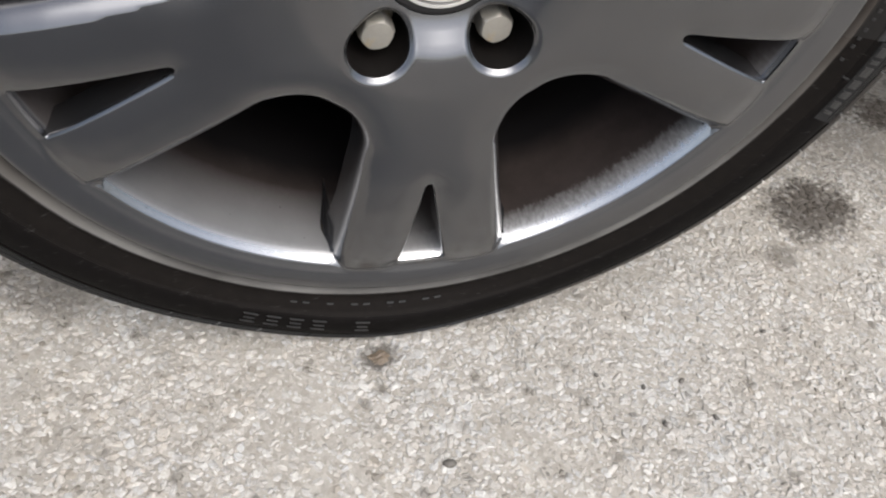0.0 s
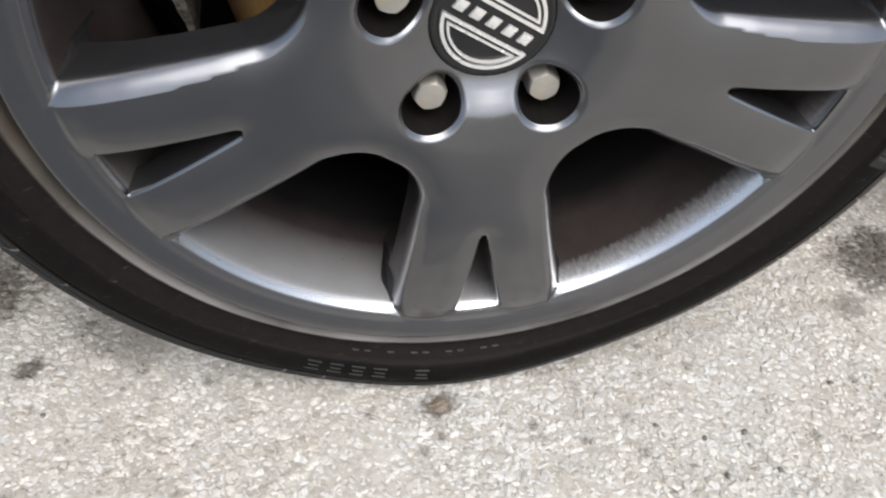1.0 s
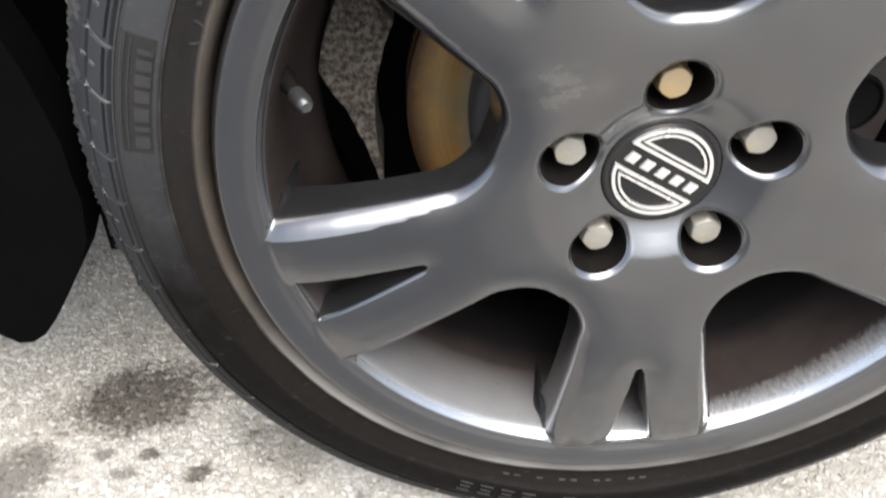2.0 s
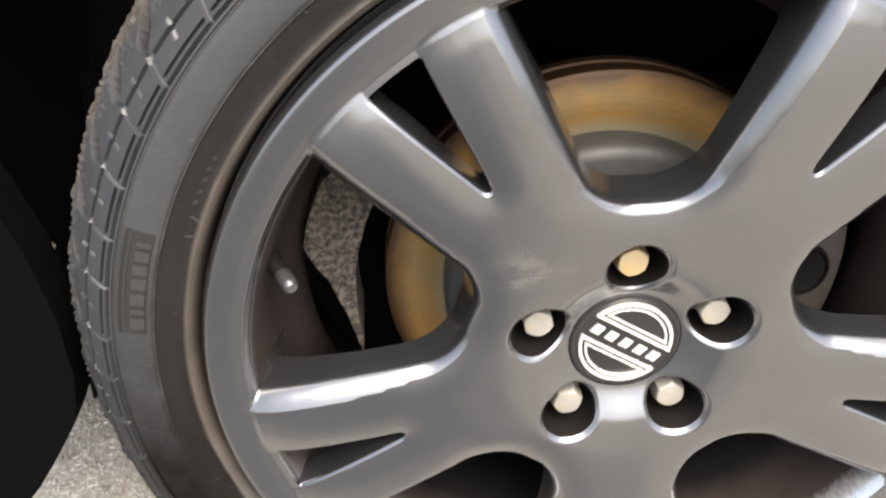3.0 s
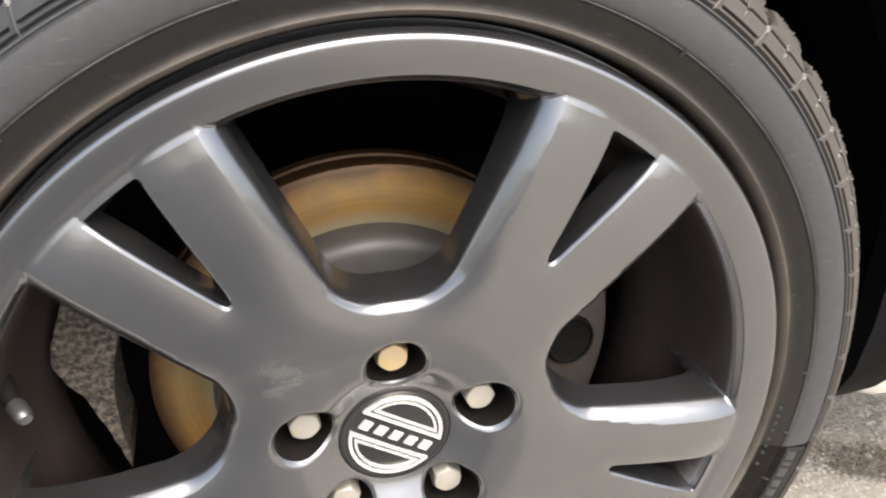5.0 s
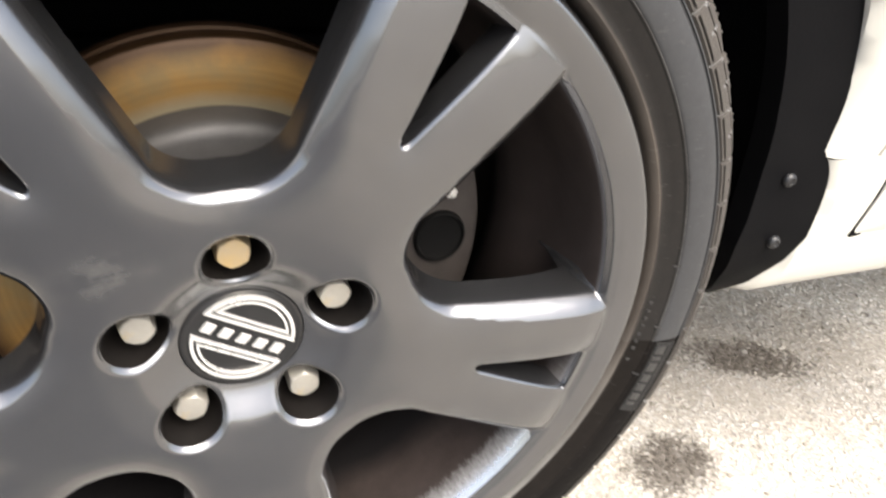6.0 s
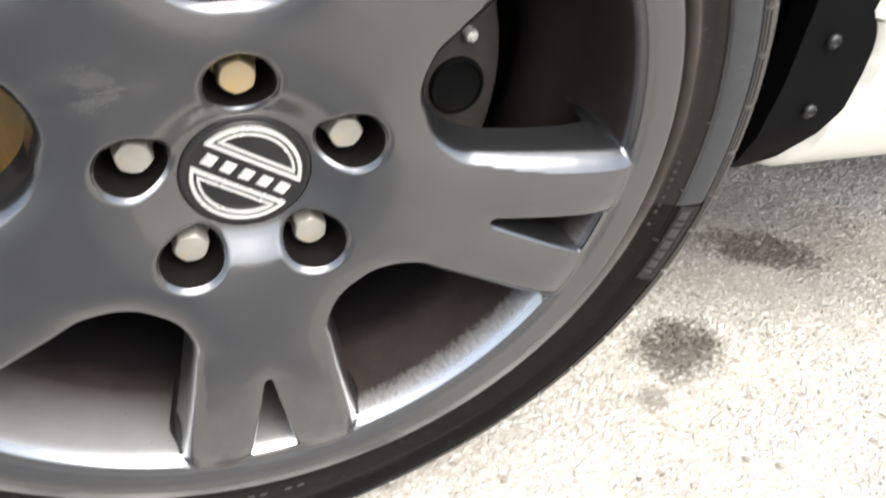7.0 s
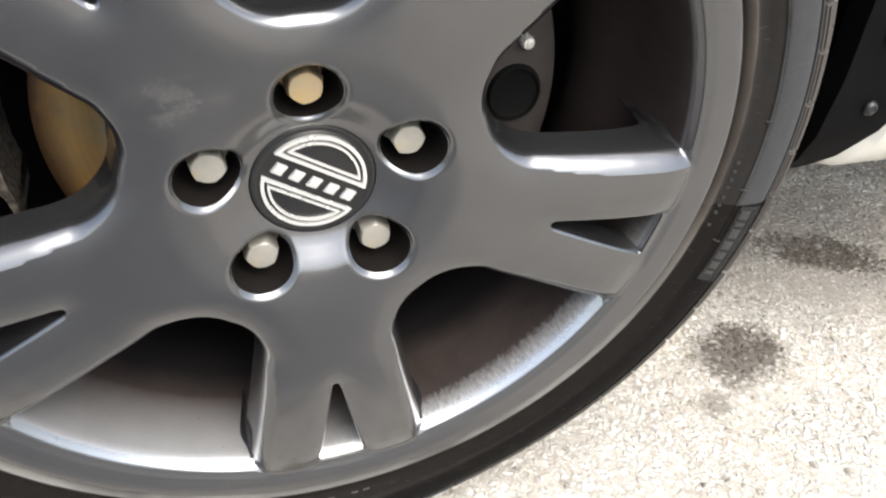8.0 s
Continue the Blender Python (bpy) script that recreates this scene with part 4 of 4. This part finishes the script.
for a, w in ((-5.2, 0.5), (-6.6, 0.4), (-8.0, 0.5), (-9.2, 0.35), (-10.9, 0.5), (-12.2, 0.4), (-13.5, 0.5), (-15.6, 0.4), (146.5, 0.5), (148.0, 0.4), (149.4, 0.5), (151.0, 0.4), (152.4, 0.5)):
    part("size_mark", mesh("size_mark", *ring_patch(0.2508, 0.2528, a, a + w, 0.0007, 2), EMBOSS, 40), wheel)
for a in (1.5, -9.0, -17.5, 57.0, 128.0):
    part("size_mark", mesh("size_mark", *ring_patch(0.2585, 0.2625, a, a + 0.22, 0.0012, 1), EMBOSS, 40), wheel)
for a in np.arange(-110, -86, 1.9):
    if int(a * 10) % 3:
        part("size_mark", mesh("size_mark", *ring_patch(0.2535, 0.2543, a, a + 1.0, 0.0008, 2), EMBOSS, 40), wheel)

# ---------------------------------------------------------------- brake, seen through the spokes
V, F = lathe([(0.1000, 0.0770), (0.1015, 0.0760), (0.1355, 0.0760), (0.1380, 0.0775), (0.1385, 0.0790), (0.1385, 0.085), (0.137, 0.086), (0.137, 0.094), (0.1385, 0.095), (0.1385, 0.103), (0.09, 0.103)], 180)
part("brake_disc", mesh("brake_disc", V, F, DISC, 40), car, "rust-brown brake disc", WHEEL)
V, F = disc_cap([(0.1008, 0.0770), (0.1010, 0.0600), (0.0990, 0.0560), (0.0960, 0.0535), (0.0920, 0.0530), (0.0780, 0.0530), (0.0765, 0.0510), (0.0750, 0.0450), (0.07, 0.044), (0.03, 0.044), (0, 0.044)], 120)
part("brake_hat", mesh("brake_hat", V, F, HAT, 40), car, "grey steel brake disc hat", WHEEL)
arc = [(0.1575 * math.cos(radians(a)), 0.1575 * math.sin(radians(a))) for a in range(196, 148, -6)]
cal = [(-0.156, -0.0420), (-0.1640, -0.0090), (-0.1745, 0.0170), (-0.1868, 0.0400), (-0.1830, 0.0560), (-0.1720, 0.0830), (-0.1600, 0.0960)]


def caliper():
    outline = list(reversed(cal)) + arc[1:]
    O = []
    for p, q in zip(outline, outline[1:] + outline[:1]):
        k = max(1, int(math.dist(p, q) / 0.004))
        O += [(p[0] + (q[0] - p[0]) * i / k, p[1] + (q[1] - p[1]) * i / k) for i in range(k)]
    V, F = sheet(O, lambda x, z: 0.062 + 0.0035 * noise.noise((x * 60, 3.1, z * 60)) + 0.0018 * noise.noise((x * 260, 1.7, z * 260)), 0.05, 0.0035)
    return mesh("brake_caliper", V, F, CAST, 60)


part("brake_caliper", caliper(), car, "rough grey cast-iron brake caliper", WHEEL)
V, F = lathe([(0.105, 0.074), (0.150, 0.073), (0.1640, 0.0735), (0.1668, 0.0755), (0.1660, 0.079), (0.160, 0.081), (0.105, 0.081)], 60, -40, 30)
part("dust_shield", mesh("dust_shield", V, F, KNUCKLE, 40), car, "dusty steel brake dust shield", WHEEL)
V, F = disc_cap([(0.0195, 0.0745), (0.0193, 0.0710), (0.0185, 0.0695), (0.0172, 0.0695), (0.0165, 0.0715), (0.0150, 0.0722), (0, 0.0722)], 40)
part("rubber_boot", mesh("rubber_boot", V, F, BOOT, 40), car, "black rubber steering joint boot", WHEEL @ pose(0.1395, 0.0, -0.0055) @ Matrix.Diagonal((0.92, 1, 1, 1)))
V, F = disc_cap([(0.0042, 0.0), (0.0042, -0.006), (0.0034, -0.0075), (0, -0.0078)], 16)
part("guide_pin", mesh("guide_pin", V, F, CHROME, 40), car, "bright steel brake guide pin", WHEEL @ pose(0.1440, 0.0735, 0.0295))

# ---------------------------------------------------------------- bodywork
# the body's side stands a little before and above the plan that its panels are drawn in
BODY = pose(-0.006, -0.012, 0.0055)
ARCH = (0.0, 0.322)
R_ARCH = 0.408


def side_depth(x, z):
    """How far the car's side lies in, by height."""
    return float(np.interp(z, [0.200, 0.206, 0.213, 0.222, 0.24, 0.262, 0.285, 0.32, 0.36, 0.5, 0.7, 0.9, 0.97], [0.112, 0.092, 0.076, 0.0635, 0.0535, 0.045, 0.040, 0.037, 0.036, 0.022, 0.012, 0.03, 0.08]))


def arch(a0, a1, n, R=R_ARCH):
    return [(ARCH[0] + R * math.cos(radians(a0 + (a1 - a0) * i / n)), ARCH[1] + R * math.sin(radians(a0 + (a1 - a0) * i / n))) for i in range(n + 1)]


def arch_radius(deg):
    """The arch opens a little behind the wheel."""
    return R_ARCH + 0.010 * float(sstep(3.0, 13.0, deg) * (1 - sstep(60.0, 110.0, deg)))


def open_arch(a0, a1, n, more=0.0):
    return [arch(a, a, 1, arch_radius(a) + more)[0] for a in np.linspace(a0, a1, n + 1)]


def at(ang, R=R_ARCH):
    return arch(ang, ang, 1, R)[0]


DOOR0, DOOR1 = (0.4585, 0.3535), (0.66, 0.96)
def fender_depth(x, z):
    """The fender's skin, rolled in round the wheel arch."""
    d = math.hypot(x - ARCH[0], z - ARCH[1]) - arch_radius(math.degrees(math.atan2(z - ARCH[1], x - ARCH[0])))
    return side_depth(x, z) + 0.011 * max(0.0, 1 - d / 0.016) ** 2


def curve(points, n=5):
    """A smooth line through the points."""
    P = [Vector(p) for p in points]
    P = [2 * P[0] - P[1]] + P + [2 * P[-1] - P[-2]]
    out = []
    for a, b, c, d in zip(P, P[1:], P[2:], P[3:]):
        for i in range(n):
            t = i / n
            out.append(tuple(0.5 * (2 * b + (c - a) * t + (2 * a - 5 * b + 4 * c - d) * t * t + (3 * b - a - 3 * c + d) * t ** 3)))
    return out + [tuple(P[-2])]


SILL_EDGE = curve([(0.4050, 0.2205), (0.4075, 0.2280), (0.4135, 0.2470), (0.4188, 0.2680), (0.4218, 0.2850), (0.4234, 0.3053), (0.4234, 0.3142), (0.4217, 0.3271), (0.4183, 0.3395), (0.4135, 0.3490)])


def sill_depth(x, z):
    """The sill's skin, rolled in along its curved leading edge and underneath."""
    front = float(np.interp(z, [p[1] for p in SILL_EDGE], [p[0] for p in SILL_EDGE]))
    return side_depth(x, z) + 0.012 * max(0.0, 1 - max(0.0, x - front) / 0.014) ** 2


fender = open_arch(176, 4.4, 60) + [(0.4545, 0.3535), (0.655, 0.96), (-0.62, 0.96), (-0.62, 0.36)]
part("front_fender", mesh("front_fender", *sheet(fender, fender_depth, 0.0012, 0.008, 0.022), WHITE, 40), car, "white painted front fender round the wheel arch", BODY)
sill = SILL_EDGE[::-1] + [(0.4065, 0.2150), (0.4130, 0.2100), (0.430, 0.2060), (1.7, 0.2060), (1.7, 0.3528), (0.4260, 0.3526), (0.4190, 0.3508)]
part("sill_panel", mesh("sill_panel", *sheet(sill, sill_depth, 0.0015, 0.009, 0.016), WHITE, 40), car, "white sill panel with dirty leading edge", BODY)
trim = [(0.4680, 0.2835), (0.80, 0.2835), (0.80, 0.3465), (0.4790, 0.3465), (0.4775, 0.3385)]
part("sill_trim", mesh("sill_trim", *sheet(trim, lambda x, z: side_depth(x, z) - 0.0065 * min(1.0, 0.05 + (x - 0.466) * 40, 0.05 + (z - 0.2835) * 70), 0.004, 0.006, 0.008), WHITE, 40), car, "raised white sill moulding", BODY)
# black strip in place of the gap and shadow beside the moulding
gap_shade = [(0.4652, 0.2822), (0.4680, 0.2806), (0.4790, 0.2826), (0.4710, 0.2850), (0.4782, 0.3420), (0.4768, 0.3420), (0.4705, 0.3050)]
part("sill_gap_shade", mesh("sill_gap_shade", *sheet(gap_shade, lambda x, z: side_depth(x, z) - 0.0009, 0.003, 0.004), BLACK, 40), car, "black strip laid in as the shaded gap along the sill moulding", BODY)
door = [DOOR0, (1.55, 0.3535), (1.55, 0.96), DOOR1]
part("door_skin", mesh("door_skin", *sheet(door, side_depth, 0.0012, 0.04, 0.02), WHITE, 40), car, "white lower door skin", BODY)
bumper = [(-0.62, 0.355), (-0.62, 0.96), (-0.95, 0.96), (-0.95, 0.20), (-0.47, 0.20)] + arch(200, 178, 8, 0.425)
part("front_bumper", mesh("front_bumper", *sheet(bumper, lambda x, z: side_depth(x, max(z, 0.30)) + 0.5 * max(0.0, -x - 0.7) ** 2, 0.003, 0.04, 0.02), WHITE, 40), car, "white front bumper end")

# wheel-arch liner: the inner shell and its outer flange
V, F = lathe([(0.400, 0.052), (0.397, 0.056), (0.393, 0.07), (0.390, 0.16), (0.388, 0.30), (0.382, 0.31), (0.0, 0.32)], 100, -9, 193)
shell = mesh("wheel_arch_liner", V, F, BLACK, 40)
liner = part("wheel_arch_liner", shell, car, "black plastic wheel-arch liner", pose(ARCH[0], 0, ARCH[1]))


def flange_depth(x, z):
    return float(np.interp(z, [0.19, 0.212, 0.23, 0.26, 0.285, 0.5], [0.092, 0.082, 0.0655, 0.0490, 0.0425, 0.0415])) + 0.0012 * noise.noise((x * 25, 0, z * 25))


flange = open_arch(70, 5, 30, 0.0025) + [(x + 0.0035 * min(1.0, (z - 0.2205) / 0.03), z) for x, z in SILL_EDGE[::-1]] + curve([(0.4040, 0.2160), (0.3980, 0.2110), (0.3880, 0.2110), (0.3790, 0.2180), (0.3700, 0.2400), (0.3640, 0.2700)], 3) + arch(-6, 70, 20, 0.362)
part("liner_flange", mesh("liner_flange", *sheet(flange, flange_depth, 0.004, 0.012, 0.02), BLACK, 45), car, "black plastic mud guard flange behind the wheel", BODY)
front_flap = [(-0.3270, 0.360), (-0.3170, 0.320), (-0.3150, 0.285), (-0.3190, 0.258), (-0.3280, 0.237), (-0.3400, 0.217), (-0.3520, 0.198), (-0.3620, 0.185), (-0.3710, 0.1785), (-0.3800, 0.1780), (-0.3880, 0.185), (-0.398, 0.200), (-0.430, 0.215), (-0.50, 0.225), (-0.50, 0.40), (-0.43, 0.44), (-0.36, 0.44)]
part("liner_flange", mesh("liner_flange", *sheet(front_flap, lambda x, z: 0.002 + 0.10 * max(0.0, z - 0.30) + 0.5 * max(0.0, z - 0.36) ** 2 + 0.0015 * noise.noise((x * 20, 5, z * 20)), 0.004, 0.012, 0.03), FLAP_BLACK, 45), car, "black mud guard flap before the wheel, its shade in the colour")
V, F = disc_cap([(0.0068, 0.0), (0.0066, -0.0016), (0.0056, -0.0034), (0.0036, -0.0046), (0.0030, -0.0046), (0.0026, -0.0038), (0, -0.0036)], 28)
rivet = mesh("rivet", V, F, RIVET, 40)
for x, z in ((0.3861, 0.3378), (0.3940, 0.2851)):
    part("rivet", rivet, car, "glossy black push rivet", BODY @ pose(x, flange_depth(x, z) - 0.0003, z) @ Matrix.Scale(0.8, 4))

# dark underside and the shut front corner
for name, pts, lab in (("underbody", [(0.40, 0.12), (1.7, 0.12), (1.7, 1.66), (0.40, 1.66)], "black underbody"), ("underbody", [(-0.95, 0.12), (-0.42, 0.12), (-0.42, 1.66), (-0.95, 1.66)], "black underbody"),
                       ("underbody", [(-0.42, 0.36), (0.40, 0.36), (0.40, 1.66), (-0.42, 1.66)], "black underbody")):
    n = len(pts)
    V = [(x, y, z) for z in (0.205, 0.225) for x, y in pts]
    part(name, mesh(name, V, [(3, 2, 1, 0), (4, 5, 6, 7)] + [(i, (i + 1) % 4, (i + 1) % 4 + 4, i + 4) for i in range(4)], BLACK, 0), car, lab)
# panel added to block light and lit ground behind the wheel
V = [(x, y, z) for z in (0.012, 0.36) for x, y in ((-0.44, 0.30), (0.42, 0.30), (0.42, 0.36), (-0.44, 0.36))]
part("underbody", mesh("underbody", V, [(3, 2, 1, 0), (4, 5, 6, 7)] + [(i, (i + 1) % 4, (i + 1) % 4 + 4, i + 4) for i in range(4)], BLACK, 0), car, "black panel added behind the brake to hide lit ground")
V, F = sheet([(-0.95, 0.0), (1.7, 0.0), (1.7, 1.60), (-0.95, 1.60)], lambda x, z: 0.0, 0.002, 0.2)
part("bonnet", mesh("bonnet", [(x, z + 0.07, 0.97 + 0.05 * math.sin(math.pi * z / 1.6) + y) for x, y, z in V], F, WHITE, 40), car, "white bonnet")

# pale bit of leaf caught in the liner
V = [(0, 0, 0.006), (-0.013, -0.002, 0.0), (0.004, -0.001, -0.007), (0.006, 0.001, 0.0), (0, 0.002, 0.006), (-0.013, 0.0, 0.0), (0.004, 0.001, -0.007), (0.006, 0.003, 0.0)]
thing("leaf_scrap", "pale dry leaf scrap caught in the wheel-arch liner", "leaf", pose(-0.380, 0.155, 0.279), mesh("leaf_scrap", [(0.7 * x, y, 0.7 * z) for x, y, z in V], [(0, 1, 2, 3), (7, 6, 5, 4), (0, 4, 5, 1), (1, 5, 6, 2), (2, 6, 7, 3), (3, 7, 4, 0)], CHIP, 30))

# ---------------------------------------------------------------- the paving
def build_ground():
    def axis(lo, hi, fine0, fine1, step):
        a = list(np.arange(fine0, fine1, step))
        d, x = step, fine0
        left, right = [], []
        while x > lo:
            d *= 1.5
            x -= d
            left.append(max(x, lo))
        d, x = step, a[-1]
        while x < hi:
            d *= 1.5
            x += d
            right.append(min(x, hi))
        return left[::-1] + a + right
    X, Y = axis(-400, 400, -0.75, 1.15, 0.012), axis(-400, 400, -0.45, 0.6, 0.012)
    V = [(x, y, 0.0009 * noise.noise((x * 14, y * 14, 0.3)) - 0.0011 if abs(x) < 2 and abs(y) < 2 else -0.001) for y in Y for x in X]
    m = len(X)
    F = [(j * m + i, j * m + i + 1, (j + 1) * m + i + 1, (j + 1) * m + i) for j in range(len(Y) - 1) for i in range(m - 1)]
    return mesh("ground", V, F, GROUND, 180)


thing("ground", "pale exposed-aggregate concrete paving with dark damp stains and painted shade by tyre and sill", "ground", None, build_ground(), kind="structure")


def build_dark_ground():
    """Dark ground added out of view for reflections; rounded corner, low step edge."""
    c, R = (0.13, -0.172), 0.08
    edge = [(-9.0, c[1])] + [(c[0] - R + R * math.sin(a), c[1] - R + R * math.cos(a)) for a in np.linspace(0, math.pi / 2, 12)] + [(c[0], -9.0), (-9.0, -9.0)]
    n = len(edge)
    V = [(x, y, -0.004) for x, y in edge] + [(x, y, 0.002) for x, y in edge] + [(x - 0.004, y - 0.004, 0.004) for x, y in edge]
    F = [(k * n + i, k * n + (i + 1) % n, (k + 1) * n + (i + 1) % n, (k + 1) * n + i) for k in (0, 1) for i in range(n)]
    return mesh("road", V, F + [tuple(reversed(range(2 * n, 3 * n)))], DARK_GROUND, 40)


thing("road", "dark ground added out of view for the wheel to reflect", "road", None, build_dark_ground(), kind="structure")


def build_grains():
    """Small flattened stones, bedded in the paving."""
    rng = np.random.RandomState(11)
    base_v = np.array([(math.cos(a), math.sin(a), 0.0) for a in np.arange(6) * math.pi / 3] + [(0.62 * math.cos(a + 0.5), 0.62 * math.sin(a + 0.5), 0.75) for a in np.arange(5) * 2 * math.pi / 5] + [(0, 0, 0.95)])
    base_f = []
    for i in range(5):
        base_f += [(6 + i, 6 + (i + 1) % 5, 11)]
    ang_o, ang_i = [i * 60.0 for i in range(6)], [28.6 + 72 * i for i in range(5)]
    i = j = 0
    while i < 6 or j < 5:
        ao = ang_o[(i + 1) % 6] + (360 if i + 1 >= 6 else 0) if i < 6 else 1e9
        ai = ang_i[(j + 1) % 5] + (360 if j + 1 >= 5 else 0) if j < 5 else 1e9
        if ao < ai:
            base_f.append((i % 6, (i + 1) % 6, 6 + j % 5))
            i += 1
        else:
            base_f.append((6 + j % 5, i % 6, 6 + (j + 1) % 5))
            j += 1
    base_f = np.array(base_f)
    step = 0.0036
    gx, gy = np.meshgrid(np.arange(-0.62, 0.95, step), np.arange(-0.26, 0.42, step))
    P = np.stack([gx.ravel(), gy.ravel()], 1) + rng.uniform(-0.0016, 0.0016, (gx.size, 2))
    dense = rng.rand(len(P)) < 0.90
    P = P[dense]
    n = len(P)
    size = 0.0014 + 0.0034 * rng.rand(n) ** 2.2
    spin, squash = rng.rand(n) * 6.283, rng.uniform(0.5, 1.0, n)
    J = rng.uniform(0.68, 1.28, (n, 12, 1))
    B = base_v[None] * J * np.array([1, 1, 0.9])
    x, y = B[..., 0] * size[:, None], B[..., 1] * (size * squash)[:, None]
    c, s = np.cos(spin)[:, None], np.sin(spin)[:, None]
    tilt = rng.uniform(-0.25, 0.25, (n, 2))
    z = B[..., 2] * (np.minimum(size, 0.0034) * rng.uniform(0.25, 0.55, n))[:, None] + x * tilt[:, :1] + y * tilt[:, 1:] - 0.0012
    V = np.stack([x * c - y * s + P[:, :1], x * s + y * c + P[:, 1:], z], -1).reshape(-1, 3)
    F = (base_f[None] + 12 * np.arange(n)[:, None, None]).reshape(-1, 3)
    me = bpy.data.meshes.new("aggregate_grains")
    me.vertices.add(len(V))
    me.vertices.foreach_set("co", V.ravel())
    me.loops.add(F.size)
    me.loops.foreach_set("vertex_index", F.ravel())
    me.polygons.add(len(F))
    me.polygons.foreach_set("loop_start", np.arange(0, F.size, 3))
    me.polygons.foreach_set("use_smooth", np.zeros(len(F), bool))
    me.update(calc_edges=True)
    me.materials.append(GRAIN)
    return me


thing("aggregate_grains", "small pale stones bedded in the concrete paving", "gravel", None, build_grains(), kind="stuff")


def pebble(size, seed, flat=0.55):
    bm = bmesh.new()
    bmesh.ops.create_icosphere(bm, subdivisions=2, radius=1)
    for v in bm.verts:
        v.co *= 1 + 0.35 * noise.noise(v.co * 1.3 + Vector((seed * 7.1, 0, 0)))
        v.co = Vector((v.co.x * size, v.co.y * size * 0.7, v.co.z * size * flat))
    me = bpy.data.meshes.new("pebble")
    bm.to_mesh(me)
    bm.free()
    me.polygons.foreach_set("use_smooth", [True] * len(me.polygons))
    me.materials.append(DARKSTONE)
    return me


for k, (x, y, s) in enumerate([(0.021, -0.122, 0.0045), (0.211, -0.084, 0.0030), (0.179, -0.085, 0.0024), (0.225, -0.117, 0.0026), (0.146, -0.07, 0.0022), (-0.35, 0.053, 0.0030), (-0.305, 0.033, 0.0032), (0.184, -0.116, 0.0026), (-0.29, -0.01, 0.0022), (0.30, -0.05, 0.0024)]):
    thing("pebble", "small dark pebble lying on the paving", "pebble", pose(x, y, s * 0.3, 0, 0, 37 * k), pebble(s, k + 1), "pebbles on the paving")


def crumb(size, seed):
    """A crumpled, broken scrap of leaf."""
    bm = bmesh.new()
    bmesh.ops.create_icosphere(bm, subdivisions=3, radius=1)
    for v in bm.verts:
        p = v.co.copy()
        k = 1 + 0.7 * noise.noise(p * 1.6 + Vector((seed, 0, 0))) + 0.45 * noise.noise(p * 4.5 + Vector((0, seed, 0)))
        v.co = Vector((p.x * size * k, p.y * size * 0.62 * k, p.z * size * 0.30 * k))
    me = bpy.data.meshes.new("leaf_scrap")
    bm.to_mesh(me)
    bm.free()
    me.materials.append(LEAF)
    return me


thing("leaf_scrap", "crumpled brown leaf scrap lying beside the tyre", "leaf", pose(-0.012, -0.035, 0.0012, 0, 0, 20), crumb(0.0075, 3.0))
